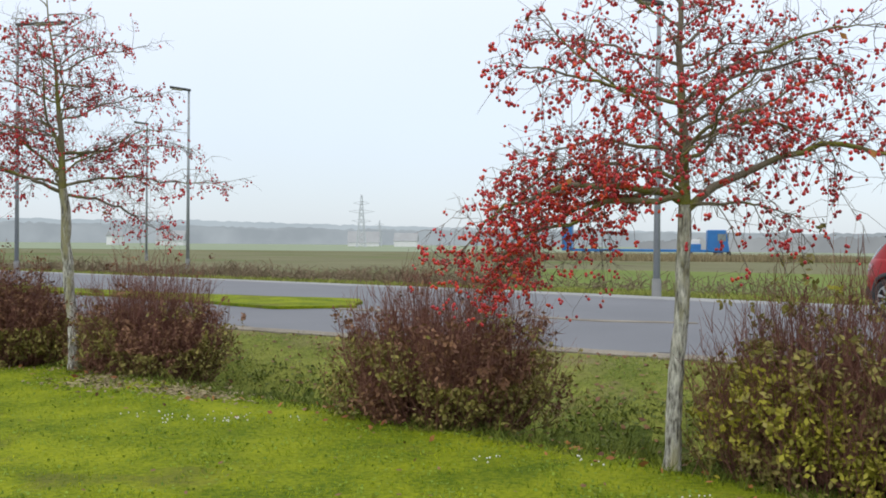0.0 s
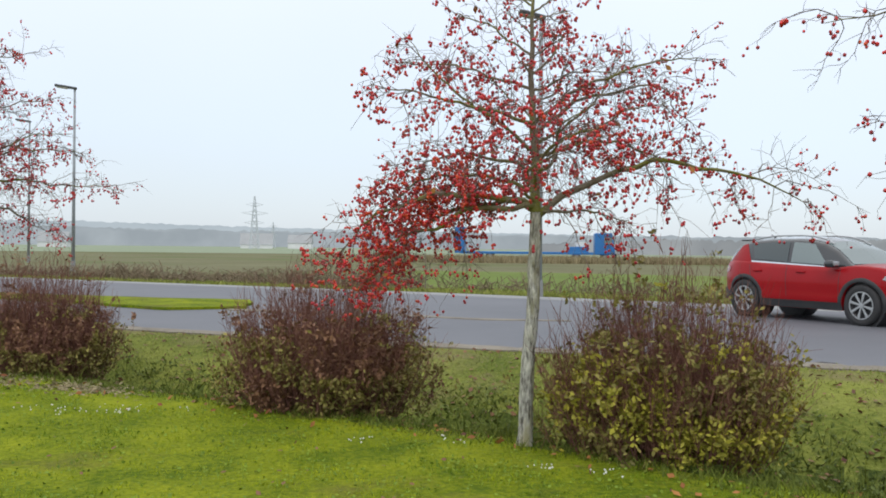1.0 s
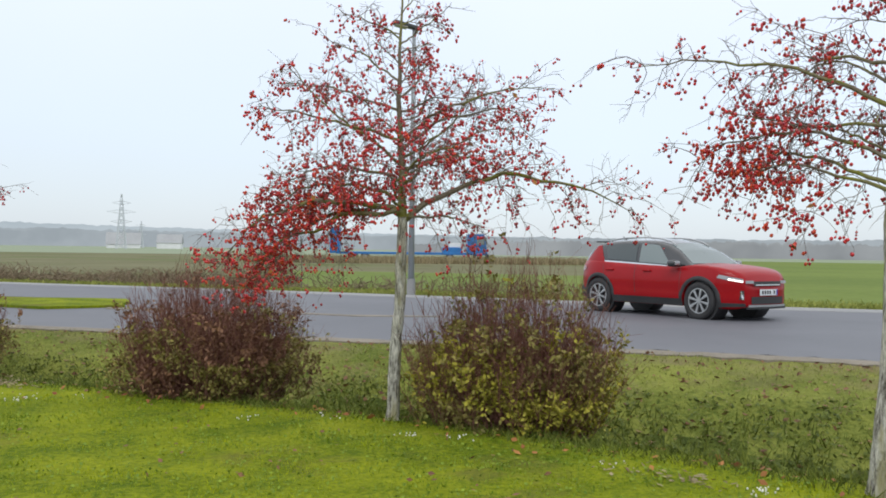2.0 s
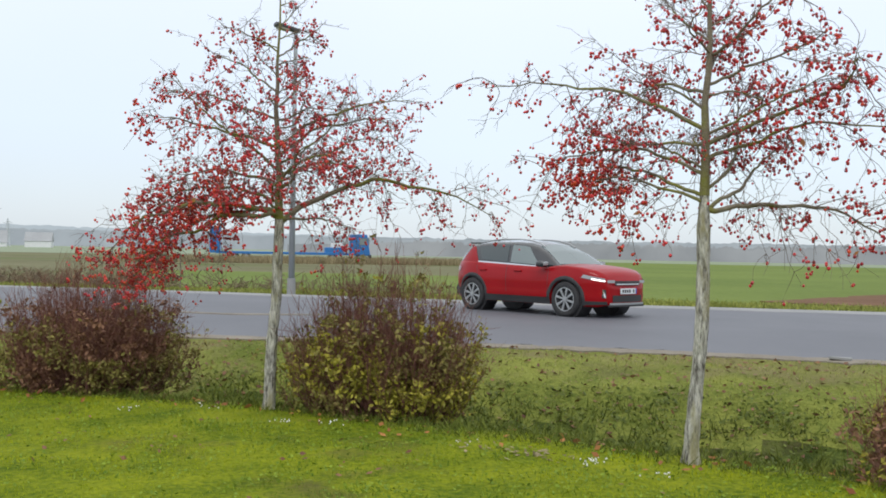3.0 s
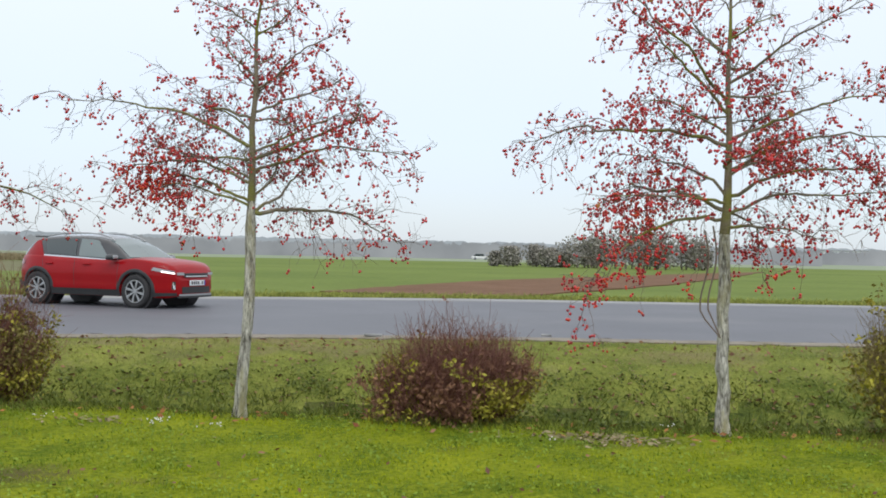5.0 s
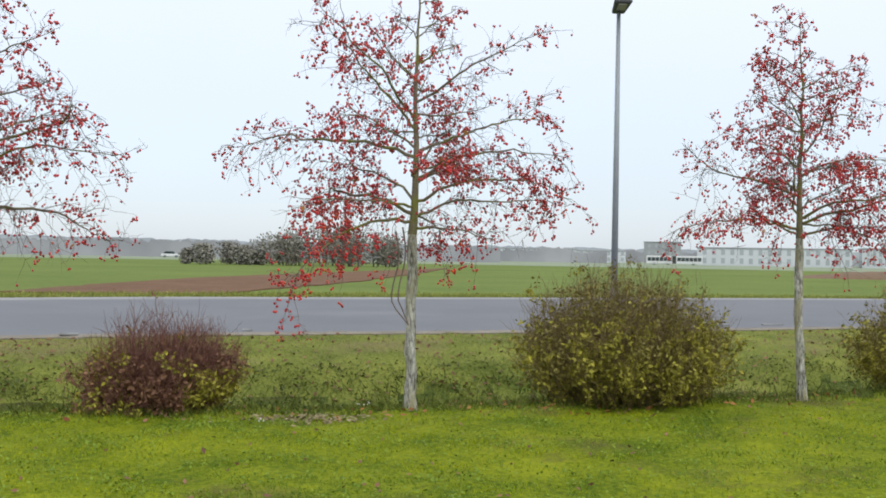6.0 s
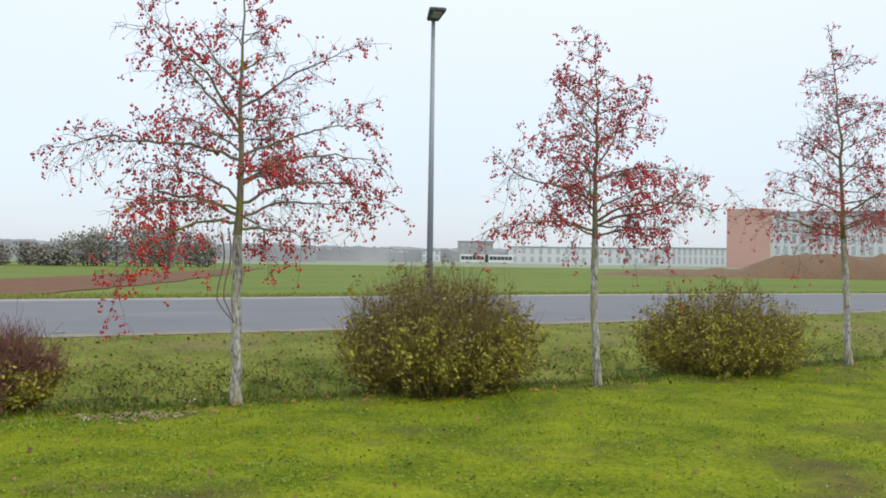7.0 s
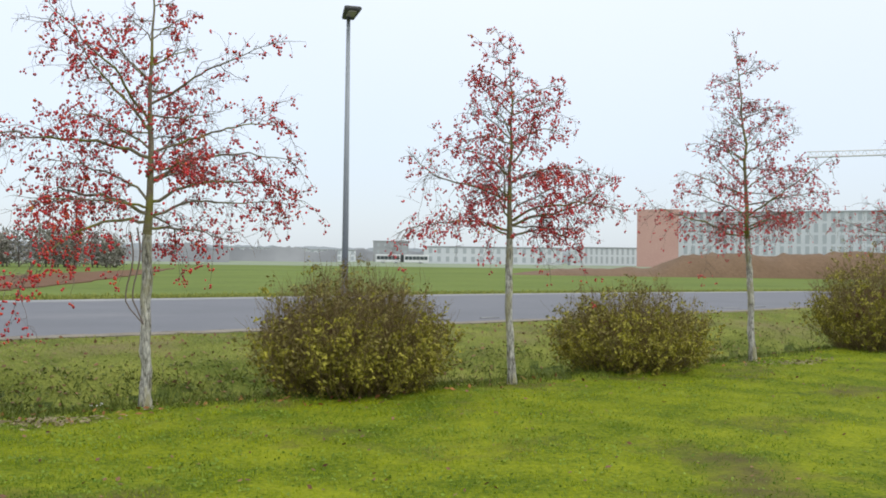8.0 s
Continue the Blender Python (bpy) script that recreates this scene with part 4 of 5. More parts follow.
def bus():
    ob = thing("bus", "white articulated bus on the far road", "bus", at=(315.5, 77.4, 0.1), turn=-75)
    for x0, x1, n in ((-9, -0.6, 6), (0.6, 9, 6)):
        part("body", box(bmesh.new(), (x0, -1.25, 0.35), (x1, 1.25, 3.0), 0.15), WHITE_PAINT, ob)
        for k in range(n):
            a = x0 + 0.3 + (x1 - x0 - 0.6) * k / n
            part("window", box(bmesh.new(), (a + 0.06, -1.28, 1.25), (a + (x1 - x0 - 0.6) / n - 0.06, -1.24, 2.45)), GLASS, ob)
    part("bellows", box(bmesh.new(), (-0.6, -1.15, 0.45), (0.6, 1.15, 2.9), 0.05), BLACK_PLASTIC, ob)
    for x in (-6.5, -2.0, 6.2):
        simple_wheel(ob, x, -1.1, 0.48, 0.48, 0.3)
        simple_wheel(ob, x, 1.1, 0.48, 0.48, 0.3)


bus()


def far_car(at, turn):
    ob = thing("far_car", "small white car on the far road", "car", at=(*at, 0.1), turn=turn)
    bm = box(bmesh.new(), (-2.1, -0.85, 0.25), (2.1, 0.85, 0.85), 0.15)
    part("body", bm, WHITE_PAINT, ob)
    bm = box(bmesh.new(), (-1.6, -0.75, 0.85), (1.0, 0.75, 1.45), 0.1)
    for v in bm.verts:
        if v.co.z > 1.1:
            v.co.x *= 0.75
    part("cabin", bm, GLASS, ob)
    for x in (-1.3, 1.3):
        for y in (-0.8, 0.8):
            simple_wheel(ob, x, y, 0.3, 0.3, 0.2)


far_car((167, 158), -43)


# ---------------------------------------------------------------- red car
CAR_RED = material("red_metallic_paint", (0.27, 0.002, 0.005), (0.33, 0.003, 0.007), 0.38, scale=2, fine=400, bump=0.0, coat=0.22, spec=0.18)
CHROME = plain("bright_metal", (0.75, 0.76, 0.77), 0.18, metal=1.0)
RIM = plain("machined_rim", (0.52, 0.53, 0.54), 0.3, metal=0.85)
RIM_DARK = plain("dark_rim", (0.03, 0.03, 0.032), 0.5)
ROOF_BLACK = plain("black_roof_paint", (0.02, 0.022, 0.025), 0.18, coat=0.8)
LIGHT_ON = plain("daytime_light", (1.0, 0.98, 0.94), 0.2, emit=2.2)
LAMP_CLEAR = plain("headlight_lens", (0.30, 0.31, 0.32), 0.08, spec=0.8)
TAIL_RED = plain("tail_light_lens", (0.25, 0.004, 0.006), 0.1)
PLATE = plain("plate_white", (0.72, 0.74, 0.76), 0.4)
PLATE_BLUE = plain("plate_blue", (0.02, 0.06, 0.38), 0.4)
SILVER = plain("silver_trim", (0.45, 0.46, 0.47), 0.35, metal=0.7)
FRONT_AXLE, REAR_AXLE, WHEEL_R, ARCH_R = 1.24, -1.34, 0.345, 0.402


def belt(x):
    return float(np.interp(x, [-2.07, -2.03, -1.95, -1.75, -1.2, 0, 0.75, 0.95, 1.25, 1.55, 1.8, 1.95, 2.03, 2.07],
                           [0.72, 0.94, 1.03, 1.045, 1.03, 0.985, 0.965, 0.995, 0.99, 0.962, 0.915, 0.85, 0.76, 0.64]))


def half_width(x, z):
    plan = 0.875 * (1 - 0.34 * max(0.0, (abs(x) - 1.25) / 0.82) ** 2.6)
    tuck = 0.05 * max(0.0, (0.52 - z) / 0.3) ** 1.5 + 0.075 * max(0.0, (z - 0.68) / 0.35) ** 1.6
    crease = 0.012 * math.exp(-((z - 0.40) / 0.05) ** 2) - 0.010 * math.exp(-((z - 0.52) / 0.08) ** 2)
    return plan - tuck + crease


def underside(x):
    z = float(np.interp(x, [-2.07, -1.9, -1.0, 1.0, 1.9, 2.07], [0.34, 0.27, 0.23, 0.23, 0.22, 0.27]))
    for axle in (FRONT_AXLE, REAR_AXLE):
        d = abs(x - axle)
        if d < ARCH_R:
            z = max(z, WHEEL_R + math.sqrt(ARCH_R**2 - d**2) * 1.02)
    return z


def cabin_point(x, v, out=0.0):
    """A point of the cabin's skin: v from the belt (0) over the roof edge (0.6) to the middle (1)."""
    zb = belt(x) - 0.01
    zr = float(np.interp(x, [-1.97, -1.86, -1.62, -1.35, -0.9, -0.3, 0.02, 0.30, 0.58, 1.0], [1.05, 1.20, 1.41, 1.485, 1.515, 1.52, 1.50, 1.435, 1.30, 0.985]))
    zr = max(zr, zb + 0.01)
    yb = half_width(x, zb) - 0.02
    ye = yb - 0.17 * min(1.0, (zr - zb) / 0.45)
    ze = zb + (zr - zb) * 0.87
    if v <= 0.6:
        t = v / 0.6
        p = Vector((x, yb + (ye - yb) * max(t, 0.0) ** 1.25, zb + (ze - zb) * t))
        n = Vector((0, 1, 0.35))
    else:
        t = (v - 0.6) / 0.4
        p = Vector((x, ye * (1 - t), ze + (zr - ze) * math.sin(t * math.pi / 2)))
        n = Vector((0.7 if x > 0.25 else -0.8 if x < -1.55 else 0.0, 0.15, 0.75))
    return p + n.normalized() * out


def grid_bm(fn, nu, nv, mirror=False):
    """A curved panel from a function of two shares."""
    bm = bmesh.new()
    for s in ((1, -1) if mirror else (1,)):
        vs = [[bm.verts.new((lambda p: (p[0], p[1] * s, p[2]))(fn(i / nu, j / nv))) for j in range(nv + 1)] for i in range(nu + 1)]
        for i in range(nu):
            for j in range(nv):
                bm.faces.new((vs[i][j], vs[i + 1][j], vs[i + 1][j + 1], vs[i][j + 1]))
    bmesh.ops.remove_doubles(bm, verts=bm.verts, dist=0.0005)
    return bm


def side_patch(corners, fn, out, side, nu=14, nv=6):
    """A panel lying on the car's flank, bounded by four (x, share) corners."""
    a, b, c, d = corners

    def at(u, v):
        x = (a[0] * (1 - u) + b[0] * u) * (1 - v) + (d[0] * (1 - u) + c[0] * u) * v
        w = (a[1] * (1 - u) + b[1] * u) * (1 - v) + (d[1] * (1 - u) + c[1] * u) * v
        p = fn(x, w, out)
        return (p[0], p[1] * side, p[2])
    return grid_bm(at, nu, nv)


def flank(x, z, out=0.0):
    return Vector((x, half_width(x, z) + out, z))


def nose(y, z, out=0.0):
    """A point of the rounded front."""
    return (2.075 + 0.05 * (1 - (abs(y) / 0.62) ** 2.2) - 0.10 * max(0, z - 0.55) ** 1.2 + out, y, z)


def nose_patch(y0, y1, z0, z1, out, nu=12, nv=4):
    return grid_bm(lambda u, v: nose(y0 + (y1 - y0) * u, z0 + (z1 - z0) * v, out), nu, nv)


def thick(bm, d):
    """Give an open panel a thickness."""
    bmesh.ops.recalc_face_normals(bm, faces=bm.faces)
    bmesh.ops.solidify(bm, geom=bm.faces[:], thickness=d)
    return bm


def red_car(at, turn):
    car = thing("car", "small red crossover car with a black roof, parked on the road", "car", at=at, turn=turn)
    xs = np.unique(np.concatenate([np.linspace(-2.07, 2.07, 70), np.linspace(REAR_AXLE - ARCH_R, REAR_AXLE + ARCH_R, 23), np.linspace(FRONT_AXLE - ARCH_R, FRONT_AXLE + ARCH_R, 23)]))
    bm, rows = bmesh.new(), 9
    sides = []
    for s in (1, -1):
        cols = []
        for x in xs:
            z0, z1 = underside(x), belt(x)
            col = [bm.verts.new((x, s * (half_width(x, z0) - 0.35), z0 + 0.02))]
            col += [bm.verts.new((x, s * half_width(x, z0 + (z1 - z0) * k / rows), z0 + (z1 - z0) * k / rows)) for k in range(rows + 1)]
            cols.append(col)
        for a, b in zip(cols[:-1], cols[1:]):
            for k in range(rows + 1):
                bm.faces.new((a[k], b[k], b[k + 1], a[k + 1]))
        sides.append(cols)
    across = 10
    tops = []
    for i, x in enumerate(xs):
        l, r = sides[0][i][-1], sides[1][i][-1]
        row = [l] + [bm.verts.new((x, l.co.y * (1 - 2 * k / across), belt(x) + 0.045 * (1 - (1 - 2 * k / across) ** 2))) for k in range(1, across)] + [r]
        tops.append(row)
    for a, b in zip(tops[:-1], tops[1:]):
        for k in range(across):
            bm.faces.new((a[k], b[k], b[k + 1], a[k + 1]))
    for i in (0, -1):
        l, r = sides[0][i][1:], sides[1][i][1:]
        bulge = -0.03 if i == 0 else 0.045
        mids = [[l[k]] + [bm.verts.new((xs[i] + bulge * (1 - (1 - 2 * j / across) ** 4), l[k].co.y * (1 - 2 * j / across), l[k].co.z)) for j in range(1, across)] + [r[k]] for k in range(rows)]
        mids.append(tops[i])
        for a, b in zip(mids[:-1], mids[1:]):
            for j in range(across):
                bm.faces.new((a[j], a[j + 1], b[j + 1], b[j]))
    body = part("body", bm, CAR_RED, car, "glossy red metallic body", smooth=True)
    part("floor_pan", box(bmesh.new(), (-1.95, -0.55, 0.25), (1.9, 0.55, 0.5), 0.03), BLACK_PLASTIC, car)
    # cabin
    part("roof", grid_bm(lambda u, v: cabin_point(-1.97 + 2.97 * u, v), 60, 14, mirror=True), ROOF_BLACK, car, "gloss black roof and pillars", smooth=True)
    part("windscreen", grid_bm(lambda u, v: cabin_point(0.32 + 0.62 * u, 0.66 + 0.34 * v, 0.006), 14, 8, mirror=True), CLEAR_GLASS, car, smooth=True)
    part("rear_window", grid_bm(lambda u, v: cabin_point(-1.90 + 0.27 * u, 0.68 + 0.32 * v, 0.006), 8, 8, mirror=True), GLASS, car, smooth=True)
    part("spoiler", box(bmesh.new(), (-1.76, -0.50, 1.425), (-1.48, 0.50, 1.46), 0.012), ROOF_BLACK, car)
    for s in (1, -1):
        part("rear_pillar", side_patch([(-1.95, 0.0), (-1.22, 0.0), (-1.46, 0.56), (-1.58, 0.56)], cabin_point, 0.004, s), CAR_RED, car, "red rear pillar", smooth=True)
        part("side_window", side_patch([(-1.16, 0.10), (-0.37, 0.07), (-0.42, 0.54), (-1.30, 0.50)], cabin_point, 0.006, s), GLASS, car, "dark rear side window", smooth=True)
        part("side_window", side_patch([(-0.29, 0.07), (0.54, 0.07), (0.14, 0.54), (-0.33, 0.54)], cabin_point, 0.006, s), CLEAR_GLASS, car, "clear front side window", smooth=True)
        part("window_trim", side_patch([(-1.22, -0.02), (0.78, -0.02), (0.78, 0.035), (-1.24, 0.05)], cabin_point, 0.008, s, 30, 1), CHROME, car, "bright strip below the windows", smooth=True)
        bm = bmesh.new()
        prev = None
        for k in range(13):
            x = -1.35 + 1.75 * k / 12
            p = cabin_point(x, 0.70, 0.0) + Vector((0, 0, 0.018 + 0.035 * math.sin(math.pi * k / 12) ** 0.4))
            p = Vector((p.x, p.y * s, p.z))
            if prev:
                rod(bm, prev, p, 0.014, sides=8)
            prev = p
        part("roof_rail", bm, SILVER, car)
        # cladding
        for axle in (FRONT_AXLE, REAR_AXLE):
            def ring(u, v, axle=axle):
                a = math.radians(-14 + 208 * u)
                r = ARCH_R - 0.012 + 0.072 * v
                x, z = axle + r * math.cos(a), WHEEL_R + r * math.sin(a)
                return (x, s * (half_width(x, z) + 0.012 - 0.01 * (v * 2 - 1) ** 2), z)
            part("arch_trim", grid_bm(ring, 26, 3), BLACK_PLASTIC, car, smooth=True)
            bm = wheel_lathe(bmesh.new(), ARCH_R, 0.34, [(0.2, -0.5), (1.0, -0.5), (1.0, 0.5)], 28, Matrix.Translation((axle, s * 0.62, WHEEL_R)))
            part("wheel_well", bm, RIM_DARK, car)
        part("sill_trim", side_patch([(REAR_AXLE + 0.40, 0.235), (FRONT_AXLE - 0.40, 0.235), (FRONT_AXLE - 0.43, 0.37), (REAR_AXLE + 0.43, 0.37)], flank, 0.012, s, 16, 3), BLACK_PLASTIC, car, smooth=True)
        part("rear_bumper_trim", side_patch([(-2.05, 0.36), (REAR_AXLE - 0.40, 0.30), (REAR_AXLE - 0.40, 0.44), (-2.05, 0.56)], flank, 0.008, s, 8, 3), BLACK_PLASTIC, car, smooth=True)
        part("front_bumper_trim", side_patch([(FRONT_AXLE + 0.38, 0.25), (2.06, 0.27), (2.06, 0.33), (FRONT_AXLE + 0.40, 0.33)], flank, 0.008, s, 8, 2), BLACK_PLASTIC, car, smooth=True)
        for x in (-1.02, -0.02):
            bm = box(bmesh.new(), (x - 0.10, half_width(x, 0.87) - 0.012, 0.86), (x + 0.10, half_width(x, 0.87) + 0.03, 0.892), 0.012)
            for v in bm.verts:
                v.co.y *= s
            part("door_handle", bm, CAR_RED, car)
        for x0, x1, zt in ((-1.05, -1.25, 0.98), (-0.33, -0.36, 0.99), (0.78, 0.80, 0.95)):
            part("door_seam", side_patch([(x0, 0.38), (x0 + 0.012, 0.38), (x1 + 0.012, zt), (x1, zt)], flank, 0.002, s, 1, 8), RIM_DARK, car)
        bm = box(bmesh.new(), (0.60, 0.84, 0.965), (0.80, 1.02, 1.09), 0.045)
        for v in bm.verts:
            v.co.y *= s
        mirror = part("wing_mirror", bm, ROOF_BLACK, car, smooth=True)
        part("mirror_cap", box(bmesh.new(), (0.76, min(s * 0.86, s * 1.0), 1.0), (0.81, max(s * 0.86, s * 1.0), 1.07), 0.015), SILVER, mirror)
        # lights
        part("headlight", side_patch([(1.62, 0.785), (2.045, 0.705), (2.035, 0.77), (1.66, 0.845)], flank, 0.010, s, 12, 4), LAMP_CLEAR, car, smooth=True)
        part("running_light", side_patch([(1.82, 0.75), (2.04, 0.712), (2.04, 0.732), (1.82, 0.776)], flank, 0.016, s, 8, 2), LIGHT_ON, car, "lit white running light", smooth=True)
        part("headlight_front", nose_patch(s * 0.40, s * 0.60, 0.69, 0.745, 0.012), LAMP_CLEAR, car)
        part("fog_light", side_patch([(1.99, 0.40), (2.055, 0.40), (2.05, 0.56), (2.0, 0.56)], flank, 0.012, s, 4, 5), RIM_DARK, car)
        part("fog_trim", side_patch([(2.03, 0.40), (2.06, 0.40), (2.02, 0.55), (2.0, 0.55)], flank, 0.02, s, 2, 5), CHROME, car)
        part("tail_light", side_patch([(-2.06, 0.80), (-1.80, 0.85), (-1.78, 0.93), (-2.04, 0.96)], flank, 0.010, s, 8, 4), TAIL_RED, car, smooth=True)
        for axle in (FRONT_AXLE, REAR_AXLE):
            m = Matrix.Translation((axle, s * 0.77, WHEEL_R))
            w = part("wheel", wheel_lathe(bmesh.new(), WHEEL_R, 0.20, TYRE_PROFILE, 40, m), TYRE, car, "black tyre on an alloy rim", smooth=True)
            part("rim_dish", wheel_lathe(bmesh.new(), WHEEL_R * 0.67, 0.20, [(1.0, s * 0.42), (0.93, s * 0.40), (0.90, s * 0.10), (0.0, s * 0.08)], 36, m), RIM_DARK, w, smooth=True)
            part("rim_edge", wheel_lathe(bmesh.new(), WHEEL_R * 0.68, 0.20, [(1.0, s * 0.40), (1.0, s * 0.46), (0.92, s * 0.46), (0.92, s * 0.38)], 36, m), RIM, w)
            for k in range(8):
                a = 2 * math.pi * (k + 0.3) / 8
                bm = box(bmesh.new(), (0.03, -0.012, -0.022), (WHEEL_R * 0.63, 0.012, 0.022), 0.008)
                for v in bm.verts:
                    v.co.z *= 1 + 1.1 * v.co.x / WHEEL_R - 0.5
                bm.transform(m @ Matrix.Translation((0, s * 0.078, 0)) @ Matrix.Rotation(a, 4, "Y"))
                part("spoke", bm, RIM, w)
            part("hub_cap", rod(bmesh.new(), m @ Vector((0, s * 0.06, 0)), m @ Vector((0, s * 0.097, 0)), 0.045, 0.04, 18), RIM, w)
    # front and rear faces
    part("grille", nose_patch(-0.40, 0.40, 0.645, 0.73, 0.010), RIM_DARK, car)
    part("grille_trim", nose_patch(-0.36, 0.36, 0.655, 0.675, 0.018, 12, 1), CHROME, car)
    part("lower_intake", nose_patch(-0.46, 0.46, 0.32, 0.45, 0.010), RIM_DARK, car)
    part("skid_plate", nose_patch(-0.54, 0.54, 0.265, 0.305, 0.016, 12, 2), SILVER, car)
    part("front_lip", nose_patch(-0.58, 0.58, 0.225, 0.265, 0.008, 12, 2), BLACK_PLASTIC, car)
    plate = part("number_plate", thick(nose_patch(-0.26, 0.26, 0.475, 0.585, 0.026), 0.006), PLATE, car, "white plate with dark bars")
    part("plate_band", nose_patch(0.215, 0.255, 0.48, 0.58, 0.031, 2, 1), PLATE_BLUE, plate)
    for y in (0.15, 0.02, -0.05, -0.12, -0.19):
        part("plate_bar", nose_patch(y - 0.022, y + 0.022, 0.50, 0.562, 0.031, 2, 1), RIM_DARK, plate)
    bm = box(bmesh.new(), (-2.13, -0.56, 0.30), (-2.04, 0.56, 0.52), 0.03)
    part("rear_bumper", bm, BLACK_PLASTIC, car)
    part("rear_skid", box(bmesh.new(), (-2.145, -0.45, 0.29), (-2.09, 0.45, 0.36), 0.015), SILVER, car)
    part("rear_plate", box(bmesh.new(), (-2.125, -0.26, 0.62), (-2.10, 0.26, 0.73), 0.004), PLATE, car)
    part("aerial", rod(bmesh.new(), (-1.35, 0, 1.49), (-1.47, 0, 1.56), 0.02, 0.006, 8), ROOF_BLACK, car)
    return car


red_car((10.4, 20.2, ROAD_Z + 0.016), -66)


# ---------------------------------------------------------------- grass, litter, weeds
def blades(name, rng, xy, z, height, width, mat, label, category="grass", lean=0.5):
    """Many single blades of grass, each one leaf-shaped triangle."""
    n = len(xy)
    a = rng.uniform(0, 2 * math.pi, n)
    side = np.stack([np.cos(a), np.sin(a), np.zeros(n)], 1)
    h = height * rng.uniform(0.5, 1.35, n)
    base = np.concatenate([xy, z[:, None] - 0.01], 1)
    w = (width * rng.uniform(0.7, 1.4, n))[:, None]
    tip = base + np.stack([rng.normal(size=n) * h * lean, rng.normal(size=n) * h * lean, h], 1)
    v = np.stack([base - side * w, base + side * w, tip], 1).reshape(-1, 3)
    ob = new(name, mesh_from(name, v, np.arange(3 * n).reshape(-1, 3), [mat], smooth=False))
    return tagged(ob, label, category, kind="stuff")


def polar_points(rng, n, b0, b1, lo, hi):
    """Points spread over the band between two shares of the way from eye to row (0 to 1) or from row to road (1 to 2)."""
    b = np.radians(rng.uniform(b0, b1, n))
    rr, rn = reach(row_line, b), reach(near_line, b)
    s = rng.uniform(lo, hi, n)
    r = np.where(s < 1, rr * np.sqrt(np.clip(s, 0, 1)), rr + (rn - rr) * (s - 1))
    xy = np.stack([r * np.sin(b), r * np.cos(b)], 1)
    w = np.where(s < 1, -0.5, s - 1)
    lumps = np.array([noise.noise(Vector((x * 0.9, y * 0.9, 0))) * 0.5 + noise.noise(Vector((x * 3.1, y * 3.1, 4))) * 0.25 for x, y in xy]) * 0.07
    return xy, ditch_z(w) + lumps, r


def tufts(rng, xy, z, keep):
    """Thin the points so that they gather in tufts."""
    k = np.array([noise.noise(Vector((x * 2.3, y * 2.3, 9))) for x, y in xy]) + rng.uniform(-0.45, 0.45, len(xy)) > keep
    return xy[k], z[k]


rng = np.random.default_rng(5)
xy, z, _ = polar_points(rng, 230000, -30, 112, 0.12, 1.06)
blades("lawn_blades", rng, xy, z, 0.024, 0.0032, BLADE, "short bright green mown grass")
xy, z, _ = polar_points(rng, 50000, -30, 112, 0.12, 1.1)
xy, z = tufts(rng, xy, z, 0.12)
blades("lawn_tufts", rng, xy, z, 0.042, 0.004, CLOVER, "darker tufts in the mown lawn")
xy, z, _ = polar_points(rng, 45000, -30, 112, 0.12, 1.02)
xy, z = tufts(rng, xy, z, 0.05)
v, f = scatter_quads(rng, np.concatenate([xy, (z + rng.uniform(0.008, 0.03, len(z)))[:, None]], 1), 0.02, flat=0.5, long=1.2)
tagged(new("lawn_clover", mesh_from("lawn_clover", v, f, [CLOVER], smooth=False)), "small dark clover leaves among the grass", "clover", kind="stuff")
xy, z, _ = polar_points(rng, 12000, -30, 112, 0.97, 1.10)
blades("row_edge_grass", rng, xy, z, 0.085, 0.005, WILD_BLADE, "uncut grass along the tree row", lean=0.6)
xy, z, _ = polar_points(rng, 42000, -32, 112, 1.04, 1.60)
blades("ditch_blades", rng, xy, z, 0.05, 0.006, WILD_BLADE, "rough dark grass in the ditch", lean=0.7)
xy, z, _ = polar_points(rng, 20000, -32, 112, 1.04, 1.55)
xy, z = tufts(rng, xy, z, 0.15)
blades("ditch_tufts", rng, xy, z, 0.17, 0.008, WILD_BLADE, "tall tufts of rough grass in the ditch", lean=0.55)
xy, z, _ = polar_points(rng, 60000, -32, 112, 1.5, 1.99)
blades("verge_blades", rng, xy, z, 0.032, 0.006, VERGE_BLADE, "patchy green verge grass")
xy, z, _ = polar_points(rng, 36000, -32, 112, 1.45, 1.99)
xy, z = tufts(rng, xy, z, 0.0)
blades("verge_straw", rng, xy, z, 0.03, 0.007, STRAW, "dry straw in the verge", lean=0.9)


def litter(name, rng, n, lo, hi, size, mat, label, b0=-30, b1=112):
    xy, z, _ = polar_points(rng, n, b0, b1, lo, hi)
    c = np.concatenate([xy, (z + 0.022)[:, None]], 1)
    v, f = scatter_quads(rng, c, size, flat=0.72)
    tagged(new(name, mesh_from(name, v, f, [mat], smooth=False)), label, "fallen leaves", kind="stuff")


litter("lawn_leaves", rng, 650, 0.15, 1.08, 0.03, BROWN, "scattered brown and red fallen leaves")
litter("ditch_leaves", rng, 5200, 1.08, 1.95, 0.045, BROWN, "brown leaves strewn over ditch and verge")
litter("row_leaves", rng, 420, 0.90, 1.1, 0.04, DRY_LEAF, "reddish leaves under the trees")


